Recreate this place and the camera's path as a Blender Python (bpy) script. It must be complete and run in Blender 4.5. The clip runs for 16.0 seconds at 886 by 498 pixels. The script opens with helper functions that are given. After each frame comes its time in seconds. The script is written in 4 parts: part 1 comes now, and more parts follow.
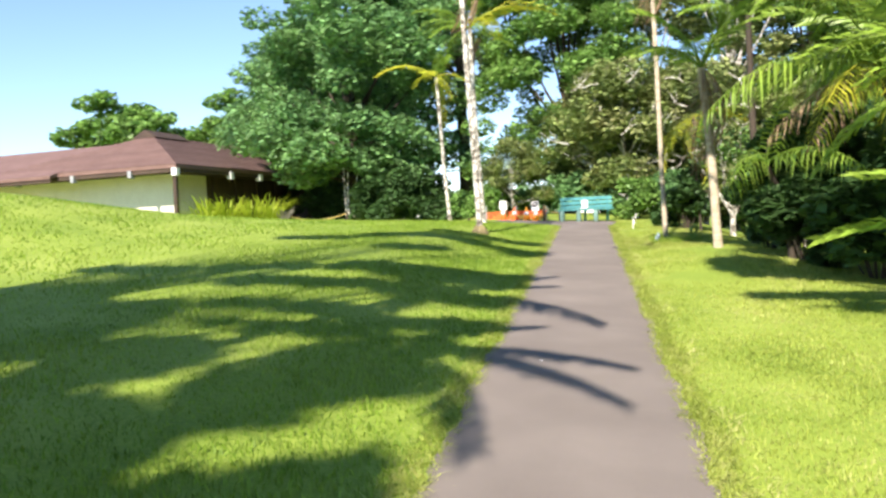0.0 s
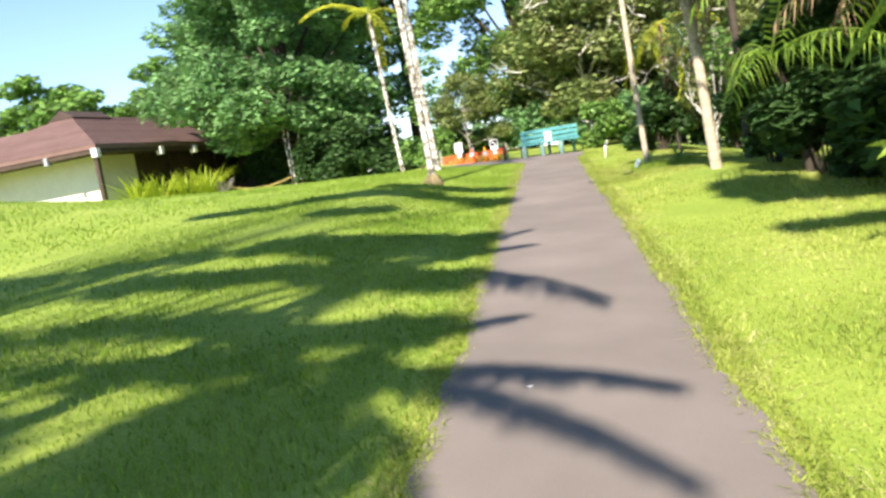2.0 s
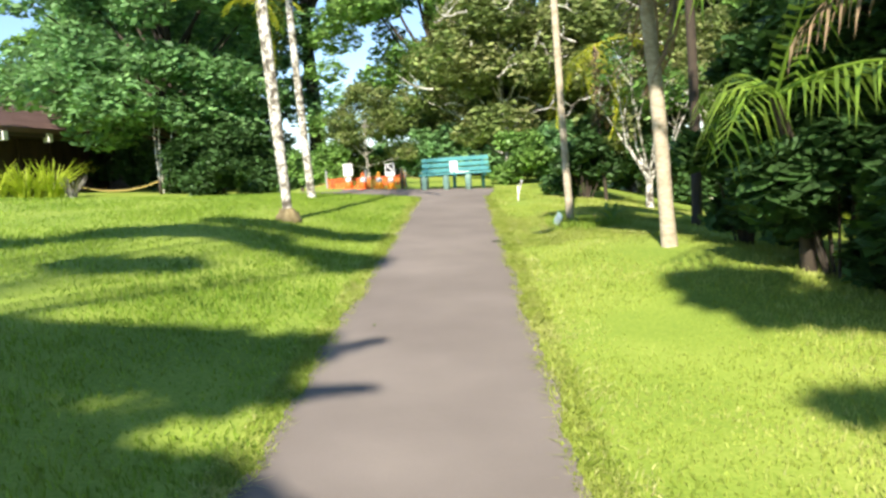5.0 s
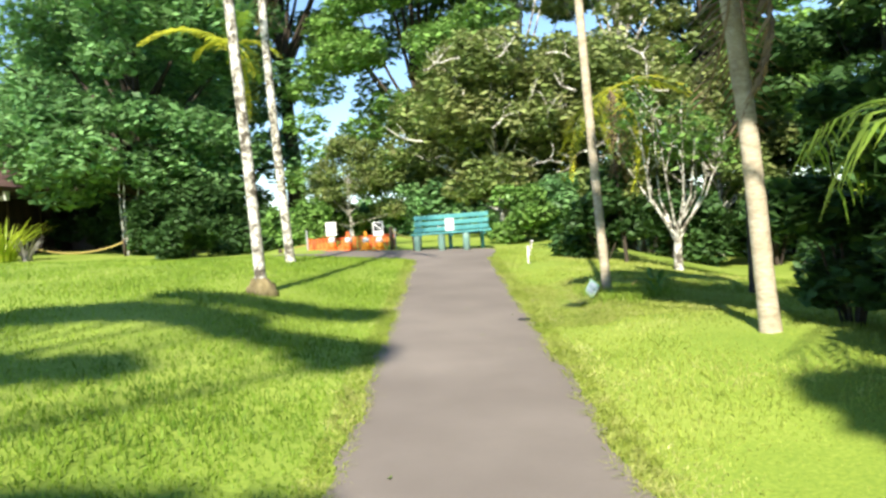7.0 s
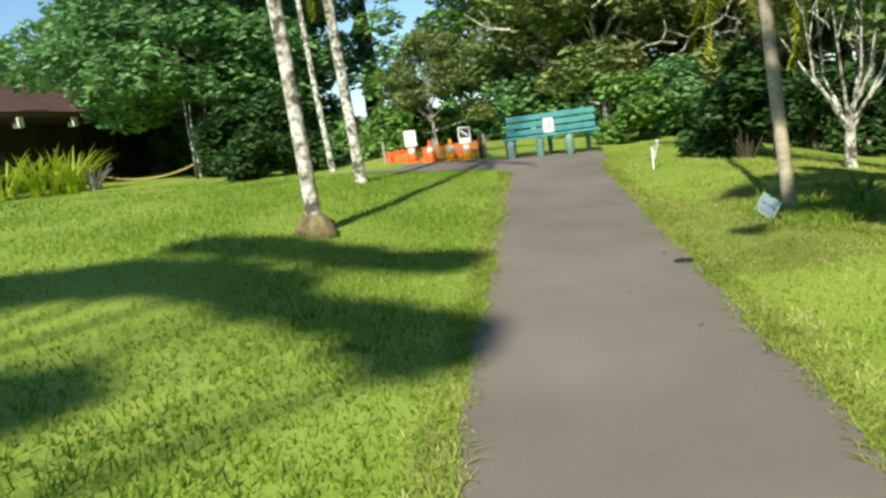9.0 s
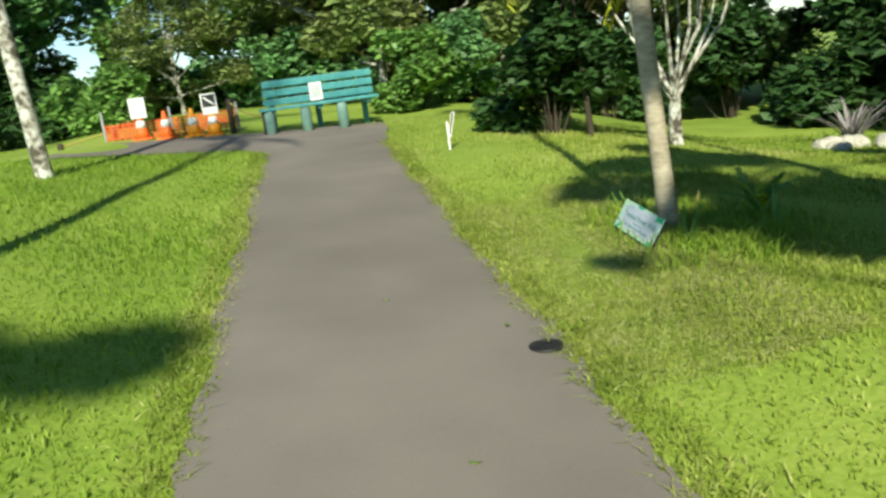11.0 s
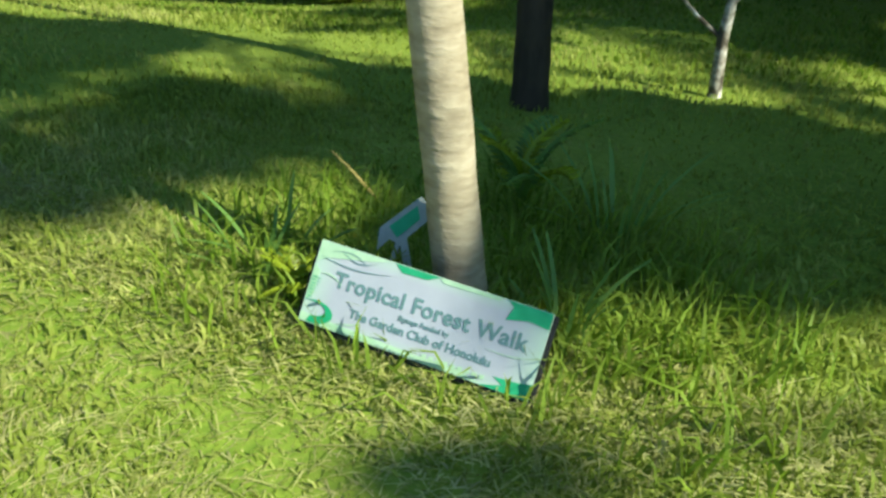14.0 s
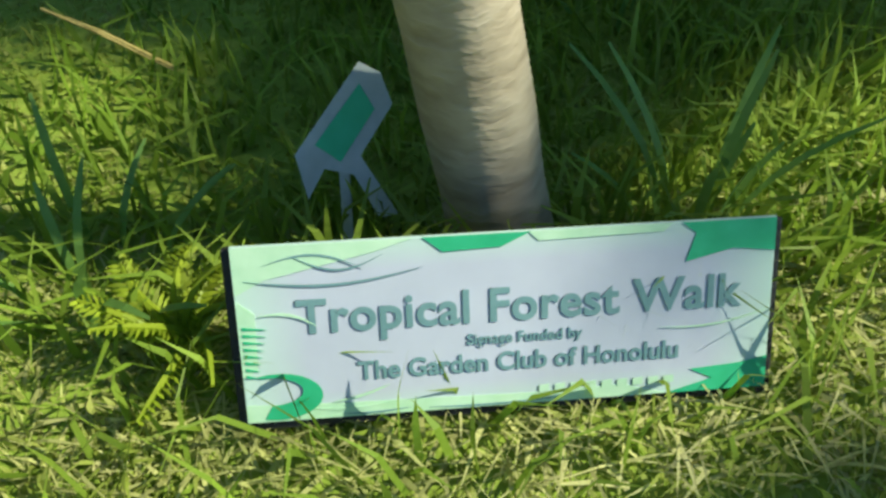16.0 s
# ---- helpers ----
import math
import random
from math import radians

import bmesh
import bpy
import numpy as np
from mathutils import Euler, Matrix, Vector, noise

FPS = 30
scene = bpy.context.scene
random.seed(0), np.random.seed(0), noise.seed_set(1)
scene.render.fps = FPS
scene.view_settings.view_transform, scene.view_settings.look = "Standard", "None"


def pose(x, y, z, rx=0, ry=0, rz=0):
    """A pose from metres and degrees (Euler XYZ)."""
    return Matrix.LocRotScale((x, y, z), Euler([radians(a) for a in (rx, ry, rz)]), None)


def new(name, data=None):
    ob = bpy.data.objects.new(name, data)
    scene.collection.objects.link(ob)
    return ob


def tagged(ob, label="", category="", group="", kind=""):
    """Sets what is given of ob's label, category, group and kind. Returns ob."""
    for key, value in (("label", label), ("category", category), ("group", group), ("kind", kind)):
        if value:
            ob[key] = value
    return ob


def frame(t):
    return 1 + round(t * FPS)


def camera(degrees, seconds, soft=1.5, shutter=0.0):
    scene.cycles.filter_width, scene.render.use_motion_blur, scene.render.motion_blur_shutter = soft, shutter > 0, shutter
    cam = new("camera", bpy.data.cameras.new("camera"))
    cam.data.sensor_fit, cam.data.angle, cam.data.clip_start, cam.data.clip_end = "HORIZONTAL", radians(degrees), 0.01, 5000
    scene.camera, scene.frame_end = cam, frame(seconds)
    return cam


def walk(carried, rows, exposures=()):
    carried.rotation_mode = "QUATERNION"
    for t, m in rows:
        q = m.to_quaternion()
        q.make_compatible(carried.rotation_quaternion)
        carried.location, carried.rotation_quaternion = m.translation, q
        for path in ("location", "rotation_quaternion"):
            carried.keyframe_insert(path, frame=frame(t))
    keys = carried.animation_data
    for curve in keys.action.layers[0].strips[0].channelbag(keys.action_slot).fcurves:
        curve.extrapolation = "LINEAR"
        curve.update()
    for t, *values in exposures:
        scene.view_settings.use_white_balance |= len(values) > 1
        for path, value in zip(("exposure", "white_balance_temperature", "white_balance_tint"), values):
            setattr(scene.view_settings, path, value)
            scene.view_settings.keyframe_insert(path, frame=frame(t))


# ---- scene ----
cam = camera(57.82, 16.0, soft=2.8)
PATH = [
    (0.0, pose(0.172, -5.428, 1.400, 88.34, 2.70, 10.37)),
    (0.5, pose(0.241, -4.594, 1.459, 86.99, 5.62, 4.15)),
    (1.0, pose(0.208, -3.850, 1.536, 85.43, 7.00, 2.65)),
    (1.5, pose(0.172, -3.200, 1.450, 84.26, 9.86, 0.77)),
    (2.0, pose(0.005, -2.670, 1.448, 84.29, 9.43, 7.62)),
    (2.5, pose(-0.096, -2.077, 1.496, 83.19, 9.48, 8.10)),
    (3.0, pose(-0.025, -1.334, 1.552, 82.48, 8.02, 8.50)),
    (3.5, pose(0.137, -0.454, 1.616, 82.80, 5.88, -1.26)),
    (4.0, pose(0.390, 0.322, 1.579, 83.49, 3.81, 0.01)),
    (4.2, pose(0.420, 0.598, 1.625, 84.17, 2.57, 0.60)),
    (6.3, pose(0.033, 3.219, 1.768, 85.36, 8.68, 1.95)),
    (6.5, pose(-0.021, 3.439, 1.789, 87.07, 8.26, -1.31)),
    (7.0, pose(-0.108, 3.984, 1.806, 88.64, 4.37, 0.12)),
    (7.5, pose(-0.173, 4.662, 1.776, 88.09, 3.04, 8.80)),
    (8.0, pose(-0.254, 5.315, 1.844, 87.25, 3.95, 10.14)),
    (8.5, pose(-0.372, 6.010, 1.876, 85.53, 7.18, 9.49)),
    (9.0, pose(-0.339, 6.715, 1.896, 82.33, 7.65, 6.26)),
    (9.5, pose(-0.289, 7.526, 1.953, 81.37, 5.63, 5.91)),
    (9.7, pose(-0.260, 7.856, 1.932, 81.31, 5.42, 2.81)),
    (12.0, pose(-0.076, 11.166, 1.995, 73.04, 7.13, -16.82)),
    (12.5, pose(0.013, 11.854, 1.976, 71.29, 6.35, -25.30)),
    (13.0, pose(0.207, 12.538, 1.961, 70.82, 6.96, -37.37)),
    (13.5, pose(0.289, 13.245, 1.882, 65.86, -0.50, -48.30)),
    (14.0, pose(0.417, 13.837, 1.858, 61.70, -0.73, -66.07)),
    (14.5, pose(0.718, 14.195, 1.742, 54.24, 1.61, -80.41)),
    (15.0, pose(0.950, 14.287, 1.628, 49.79, 6.13, -89.29)),
    (15.2, pose(1.021, 14.344, 1.593, 48.86, 6.95, -90.57)),
    (15.5, pose(1.106, 14.423, 1.547, 48.70, 6.40, -90.32)),
    (16.0, pose(1.249, 14.537, 1.567, 42.17, 4.44, -95.47)),
]

SUN_TO = Vector((-0.16, -1.0, 0.80)).normalized()
EXPOSURES = [(0.0, 1.15, 6500, 16), (2.0, 1.25, 6500, 16), (3.5, 1.22, 6500, 13), (4.2, 1.05, 6500, 12), (6.5, 1.24, 6500, 10), (7.5, 0.9, 6500, 6), (8.5, 0.57, 6500, 2), (9.5, 0.42, 6500, 0), (12.0, 0.46, 6500, -6), (14.0, 0.66, 6500, -6), (15.0, 0.6, 6500, -4), (16.0, 0.52, 6500, -3)]
walk(cam, PATH, EXPOSURES)

# ---- light ----
world = bpy.data.worlds.new("sky")
scene.world = world
world.use_nodes = True
wn = world.node_tree
sky = wn.nodes.new("ShaderNodeTexSky")
sky.sky_type = "NISHITA"
sky.sun_disc = False
sky.sun_elevation = math.asin(SUN_TO.z)
sky.sun_rotation = math.atan2(SUN_TO.x, SUN_TO.y)
sky.air_density, sky.dust_density, sky.ozone_density = 1.0, 0.0, 4.0
sky.altitude = 300
wn.links.new(sky.outputs["Color"], wn.nodes["Background"].inputs["Color"])
wn.nodes["Background"].inputs["Strength"].default_value = 0.11
sun = new("sun", bpy.data.lights.new("sun", "SUN"))
sun.data.energy, sun.data.angle, sun.data.color = 5.0, radians(1.0), (1.0, 0.93, 0.80)
sun.rotation_euler = SUN_TO.to_track_quat("Z", "Y").to_euler()


# ---- materials ----
def material(name, colours, rough=0.7, scale=8.0, bump=0.3, metal=0.0, spread=0.0, through_light=0.0, detail=6.0, spec=0.4, stretch=(1, 1, 1), fine=6.0, island=False, edge=0.18):
    """Noise at two scales between colours; spread varies brightness piece by piece; through_light lets leaves glow."""
    m = bpy.data.materials.new(name)
    m.use_nodes = True
    n, l = m.node_tree.nodes, m.node_tree.links
    b = n["Principled BSDF"]
    b.inputs["Roughness"].default_value, b.inputs["Metallic"].default_value = rough, metal
    b.inputs["Specular IOR Level"].default_value = spec
    co = n.new("ShaderNodeTexCoord")
    mp = n.new("ShaderNodeMapping")
    mp.inputs["Scale"].default_value = stretch
    l.new(co.outputs["Object"], mp.inputs["Vector"])
    a = n.new("ShaderNodeTexNoise")
    a.inputs["Scale"].default_value, a.inputs["Detail"].default_value = scale, detail
    l.new(mp.outputs["Vector"], a.inputs["Vector"])
    c = n.new("ShaderNodeTexNoise")
    c.inputs["Scale"].default_value, c.inputs["Detail"].default_value = scale * fine, 3.0
    l.new(mp.outputs["Vector"], c.inputs["Vector"])
    mix = n.new("ShaderNodeMath")
    mix.operation = "MULTIPLY_ADD"
    mix.inputs[1].default_value = 0.45
    l.new(c.outputs["Fac"], mix.inputs[0])
    sc = n.new("ShaderNodeMath")
    sc.operation = "MULTIPLY"
    sc.inputs[1].default_value = 0.55
    l.new(a.outputs["Fac"], sc.inputs[0])
    l.new(sc.outputs[0], mix.inputs[2])
    r = n.new("ShaderNodeValToRGB")
    e = r.color_ramp.elements
    e[0].position, e[1].position = 0.5 - edge, 0.5 + edge
    e[0].color, e[1].color = (*colours[0], 1), (*colours[-1], 1)
    if len(colours) == 3:
        e.new(0.5).color = (*colours[1], 1)
    l.new(mix.outputs[0], r.inputs["Fac"])
    col = r.outputs["Color"]
    if spread:
        if island:
            source = n.new("ShaderNodeNewGeometry").outputs["Random Per Island"]
        else:
            source = n.new("ShaderNodeObjectInfo").outputs["Random"]
        mr = n.new("ShaderNodeMapRange")
        mr.inputs["To Min"].default_value, mr.inputs["To Max"].default_value = 1 - spread, 1 + spread
        l.new(source, mr.inputs["Value"])
        hs = n.new("ShaderNodeHueSaturation")
        l.new(mr.outputs["Result"], hs.inputs["Value"])
        l.new(col, hs.inputs["Color"])
        col = hs.outputs["Color"]
    l.new(col, b.inputs["Base Color"])
    if bump:
        bp = n.new("ShaderNodeBump")
        bp.inputs["Strength"].default_value, bp.inputs["Distance"].default_value = bump, 0.02
        l.new(mix.outputs[0], bp.inputs["Height"])
        l.new(bp.outputs["Normal"], b.inputs["Normal"])
    if through_light:
        tr = n.new("ShaderNodeBsdfTranslucent")
        l.new(col, tr.inputs["Color"])
        ms = n.new("ShaderNodeMixShader")
        ms.inputs[0].default_value = through_light
        l.new(b.outputs[0], ms.inputs[1])
        l.new(tr.outputs[0], ms.inputs[2])
        l.new(ms.outputs[0], n["Material Output"].inputs["Surface"])
    return m


GRASS = material("grass", [(0.12, 0.22, 0.018), (0.22, 0.33, 0.032), (0.34, 0.43, 0.07)], 0.6, 0.5, 0, spread=0.25, through_light=0.4, island=True, fine=9)
DRY_GRASS = material("pale_grass", [(0.19, 0.27, 0.03), (0.34, 0.40, 0.07), (0.50, 0.50, 0.17)], 0.6, 0.7, 0, spread=0.25, through_light=0.4, island=True, fine=9)
LAWN = material("lawn", [(0.13, 0.21, 0.018), (0.23, 0.31, 0.035), (0.33, 0.39, 0.07)], 0.9, 0.6, 0.6, fine=60)
ASPHALT = material("asphalt", [(0.158, 0.133, 0.114), (0.198, 0.169, 0.146), (0.245, 0.209, 0.18)], 0.9, 0.9, 0.25, fine=220, spec=0.2)
LEAF_DARK = material("leaf_dark", [(0.11, 0.24, 0.085), (0.25, 0.43, 0.15)], 0.45, 0.4, 0, spread=0.5, through_light=0.35, island=True)
LEAF_MID = material("leaf_mid", [(0.12, 0.24, 0.055), (0.25, 0.41, 0.09)], 0.45, 0.4, 0, spread=0.5, through_light=0.35, island=True)
# leaf green darkened so the shade under palms and canopy sits in its colour
LEAF_SHADED = material("leaf_shaded", [(0.032, 0.08, 0.02), (0.075, 0.15, 0.038)], 0.55, 0.4, 0, spread=0.4, through_light=0.3, island=True)
LEAF_OLIVE = material("leaf_olive", [(0.11, 0.18, 0.05), (0.22, 0.28, 0.08), (0.40, 0.38, 0.18)], 0.5, 0.5, 0, spread=0.5, through_light=0.3, island=True)
LEAF_YELLOW = material("leaf_yellow", [(0.24, 0.34, 0.02), (0.48, 0.55, 0.05)], 0.45, 1.0, 0, spread=0.4, through_light=0.45, island=True)
FROND = material("frond_green", [(0.17, 0.31, 0.035), (0.34, 0.47, 0.07)], 0.4, 0.8, 0, spread=0.35, through_light=0.4, island=True)
FROND_YELLOW = material("frond_yellow", [(0.34, 0.40, 0.02), (0.60, 0.56, 0.06)], 0.4, 0.8, 0, spread=0.3, through_light=0.4, island=True)
FROND_DRY = material("frond_dry", [(0.20, 0.12, 0.07), (0.42, 0.30, 0.18)], 0.8, 1.0, 0, spread=0.4, through_light=0.2, island=True)
PALM_BARK = material("palm_bark", [(0.26, 0.21, 0.14), (0.42, 0.35, 0.25), (0.56, 0.49, 0.37)], 0.85, 3.0, 0.6, stretch=(1, 1, 3.0))
PALE_BARK = material("pale_bark", [(0.09, 0.075, 0.055), (0.38, 0.35, 0.29), (0.66, 0.64, 0.58)], 0.85, 5.0, 0.6, fine=3.0, edge=0.07)
# dark tree bark; also puts shade into the colour of some palm stems
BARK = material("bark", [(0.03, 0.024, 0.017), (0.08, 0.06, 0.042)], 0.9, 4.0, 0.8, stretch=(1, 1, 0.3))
ROOTS = material("root_mass", [(0.13, 0.10, 0.045), (0.32, 0.26, 0.13)], 0.95, 14.0, 0.9)
ROOF = material("roof_shingle", [(0.13, 0.075, 0.062), (0.19, 0.115, 0.098)], 0.9, 1.2, 0.3, spread=0.12)
CREAM = material("cream_wall", [(0.66, 0.62, 0.52), (0.78, 0.74, 0.64)], 0.85, 1.5, 0.15)
BROWN_WOOD = material("brown_wood", [(0.04, 0.026, 0.018), (0.085, 0.055, 0.038)], 0.75, 3.0, 0.4, stretch=(1, 1, 0.2))
WHITE = material("white_paint", [(0.70, 0.69, 0.66), (0.82, 0.81, 0.79)], 0.6, 3.0, 0.08)
TEAL = material("teal_plastic", [(0.035, 0.19, 0.20), (0.11, 0.36, 0.35)], 0.5, 4.0, 0.25, spread=0.12)
TEAL_POST = material("faded_teal_post", [(0.12, 0.25, 0.21), (0.26, 0.38, 0.32)], 0.7, 6.0, 0.3)
ORANGE = material("orange_plastic", [(0.75, 0.12, 0.015), (0.85, 0.19, 0.03)], 0.5, 6.0, 0.05)
ORANGE_NET = material("orange_net", [(0.55, 0.07, 0.015), (0.75, 0.14, 0.03)], 0.7, 9.0, 0.2)
AMBER = material("amber_plastic", [(0.80, 0.27, 0.01), (0.85, 0.36, 0.02)], 0.5, 6.0, 0.05)
GREY = material("grey_plastic", [(0.22, 0.23, 0.24), (0.34, 0.35, 0.36)], 0.6, 5.0, 0.1)
BLACK = material("black_iron", [(0.008, 0.008, 0.009), (0.025, 0.025, 0.026)], 0.55, 20.0, 0.3)
ROPE = material("yellow_rope", [(0.36, 0.27, 0.07), (0.60, 0.47, 0.16)], 0.8, 30.0, 0.4)
ROCK = material("pale_rock", [(0.36, 0.32, 0.26), (0.66, 0.62, 0.54)], 0.9, 5.0, 0.6)
SIGN_WHITE = material("sign_white", [(0.46, 0.485, 0.57), (0.52, 0.55, 0.635)], 0.35, 4.0, 0.03)
SIGN_GREEN = material("sign_green", [(0.03, 0.34, 0.15), (0.06, 0.48, 0.24)], 0.4, 6.0, 0.03)
SIGN_PALE = material("sign_pale_green", [(0.38, 0.62, 0.40), (0.56, 0.76, 0.55)], 0.4, 6.0, 0.03)
SIGN_TEXT = material("sign_lettering", [(0.13, 0.25, 0.26), (0.18, 0.31, 0.32)], 0.5, 6.0, 0.0)
# marker white lowered to grey, standing in for the shade behind the sign
ARROW_SHADED = material("arrow_shaded", [(0.30, 0.35, 0.34), (0.46, 0.50, 0.49)], 0.5, 8.0, 0.05)
BROMELIAD = material("bromeliad_leaf", [(0.12, 0.12, 0.09), (0.34, 0.30, 0.30), (0.46, 0.42, 0.42)], 0.4, 2.0, 0, spread=0.4, through_light=0.25, island=True)


# ---- mesh helpers ----
class Soup:
    """Collects vertices and faces, then becomes one mesh."""
    def __init__(self):
        self.v, self.f, self.n = [], [], 0

    def add(self, verts, faces):
        self.v.append(np.asarray(verts, float).reshape(-1, 3))
        self.f.append(np.asarray(faces, int) + self.n)
        self.n += len(self.v[-1])

    def mesh(self, name, mat, smooth=False):
        verts = np.concatenate(self.v)
        me = bpy.data.meshes.new(name)
        sizes = np.concatenate([np.full(len(f), f.shape[1]) for f in self.f])
        loops = np.concatenate([f.ravel() for f in self.f])
        me.vertices.add(len(verts))
        me.vertices.foreach_set("co", verts.ravel())
        me.loops.add(len(loops))
        me.loops.foreach_set("vertex_index", loops.astype(np.int32))
        me.polygons.add(len(sizes))
        me.polygons.foreach_set("loop_start", np.concatenate([[0], np.cumsum(sizes)[:-1]]).astype(np.int32))
        me.polygons.foreach_set("use_smooth", np.full(len(sizes), smooth))
        me.update(calc_edges=True)
        me.materials.append(mat)
        return me


def child(name, me, parent, label="", m=None):
    ob = new(name, me)
    ob.parent = parent
    if m is not None:
        ob.matrix_basis = m
    return tagged(ob, label)


def part(name, bm, mat, parent, label="", smooth=False, m=None):
    me = bpy.data.meshes.new(name)
    for f in bm.faces:
        f.smooth = smooth
    bm.to_mesh(me)
    bm.free()
    me.materials.append(mat)
    return child(name, me, parent, label, m)


def thing(name, place, label, category, group="", rz=0.0, scale=1.0):
    ob = new(name)
    ob.empty_display_size = 0.2
    ob.matrix_basis = pose(*place, 0, 0, rz) @ Matrix.Scale(scale, 4)
    return tagged(ob, label, category, group)


def box(x0, y0, z0, x1, y1, z1, bevel=0.0, bm=None):
    own = bm or bmesh.new()
    r = bmesh.ops.create_cube(own, size=1.0)
    bmesh.ops.scale(own, vec=(x1 - x0, y1 - y0, z1 - z0), verts=r["verts"])
    bmesh.ops.translate(own, vec=((x0 + x1) / 2, (y0 + y1) / 2, (z0 + z1) / 2), verts=r["verts"])
    if bevel:
        edges = list({e for v in r["verts"] for e in v.link_edges})
        bmesh.ops.bevel(own, geom=edges, offset=bevel, segments=2, affect="EDGES", profile=0.6)
    return own


def lathe(profile, seg=16):
    """A turned shape from (radius, height) pairs."""
    bm = bmesh.new()
    rings = []
    for r, z in profile:
        rings.append([bm.verts.new((r * math.cos(2 * math.pi * i / seg), r * math.sin(2 * math.pi * i / seg), z)) for i in range(seg)])
    for a, b in zip(rings, rings[1:]):
        for i in range(seg):
            bm.faces.new((a[i], a[(i + 1) % seg], b[(i + 1) % seg], b[i]))
    bm.faces.new(rings[-1])
    bm.faces.new(rings[0][::-1])
    return bm


def tube(soup, pts, radii, seg=8, wobble=0.0, rng=None):
    pts = [Vector(p) for p in pts]
    rings, up = [], Vector((0.3, 0.9, 0.1)).normalized()
    for i, p in enumerate(pts):
        d = (pts[min(i + 1, len(pts) - 1)] - pts[max(i - 1, 0)]).normalized()
        a = d.cross(up).normalized()
        b = d.cross(a)
        for k in range(seg):
            w = 2 * math.pi * k / seg
            r = radii[i] * (1 + (rng.uniform(-wobble, wobble) if rng else 0))
            rings.append(p + a * (math.cos(w) * r) + b * (math.sin(w) * r))
    faces = [(i * seg + k, i * seg + (k + 1) % seg, (i + 1) * seg + (k + 1) % seg, (i + 1) * seg + k) for i in range(len(pts) - 1) for k in range(seg)]
    soup.add([tuple(v) for v in rings], faces)


def smooth01(t):
    t = np.clip(t, 0, 1)
    return t * t * (3 - 2 * t)


# ---- ground ----
def ground_z(x, y):
    x, y = np.asarray(x, float), np.asarray(y, float)
    xx = 45 * np.tanh(x / 45)
    yy = np.where(y > 26, 26 + 6 * np.tanh((y - 26) / 10), np.where(y < -12, -12 + 10 * np.tanh((y + 12) / 10), y))
    z = -0.0526 * xx + 0.0559 * yy
    z = z + (0.20 + 0.18 * smooth01((y - 3) / 11) * (1 - smooth01((y - 14) / 8))) * smooth01((-x - 0.8) / 3.0) * (1 - smooth01((y - 18) / 7)) * (1 - smooth01((-x - 12) / 8))
    z = z - 0.5 * smooth01((y - 19) / 8) * smooth01((-x - 3.4) / 4)
    z = z - 1.0 * smooth01((x - 2.2) / 6.5) * smooth01((y - 13) / 10)
    z = z + 1.35 * np.exp(-((x + 17) / 5.5) ** 2 - ((y - 11) / 6.0) ** 2)
    z = z - 0.05 * np.exp(-((x - 1.2) / 0.3) ** 2 - ((y - 14.5) / 0.9) ** 2)
    z = z + 0.085 * smooth01((x - 1.45) / 0.3) * (1 - smooth01((x - 2.6) / 1.5)) * smooth01((y - 8) / 3) * (1 - smooth01((y - 17) / 3))
    z = z + 0.20 * np.exp(-((x - 3.2) / 1.5) ** 2 - ((y - 10.4) / 2.4) ** 2)
    return z


def gz(x, y):
    return float(ground_z(x, y))


def axis(stops):
    out = []
    for a, b, n in stops:
        out.extend(np.linspace(a, b, n, endpoint=False))
    return np.array(out + [stops[-1][1]])


gx = axis([(-900, -60, 12), (-60, -10, 50), (-10, 10, 80), (10, 60, 50), (60, 900, 12)])
gy = axis([(-900, -30, 12), (-30, -8, 22), (-8, 30, 140), (30, 70, 40), (70, 1200, 14)])
GX, GY = np.meshgrid(gx, gy)
GZ = ground_z(GX, GY) + 0.02 * np.sin(GX * 1.7 + GY * 0.6) * np.sin(GY * 1.1 - GX * 0.4) * (np.abs(GX) > 1.4)
nx, ny = len(gx), len(gy)
ids = np.arange(nx * ny).reshape(ny, nx)
soup = Soup()
soup.add(np.stack([GX, GY, GZ], -1).reshape(-1, 3), np.stack([ids[:-1, :-1], ids[:-1, 1:], ids[1:, 1:], ids[1:, :-1]], -1).reshape(-1, 4))
tagged(new("ground", soup.mesh("ground", LAWN, True)), "sunlit sloping green lawn under trees", "lawn", kind="structure")

HALF = 0.806


def path_edge(y, side):
    wob = 0.025 * np.sin(y * 1.9 + side) + 0.02 * np.sin(y * 4.7 + 2 * side) + 0.014 * np.sin(y * 11.3 + side) + 0.010 * np.sin(y * 27.1 + 3 * side)
    return side * (HALF + wob) + np.where(side < 0, -1, 0.25) * 0.9 * smooth01((y - 20.5) / 2.0)


def on_path(x, y, margin=0.0):
    main = (x > path_edge(y, -1.0) - margin) & (x < path_edge(y, 1.0) + margin) & (y < 23.4 + margin)
    # grass is also kept off the strip that stands for the shade band
    branch = (x <= 0) & (x > -4) & (y > 21.2 + 0.10 * -x - margin) & (y < 23.4 + 0.10 * -x + margin)
    return main | branch


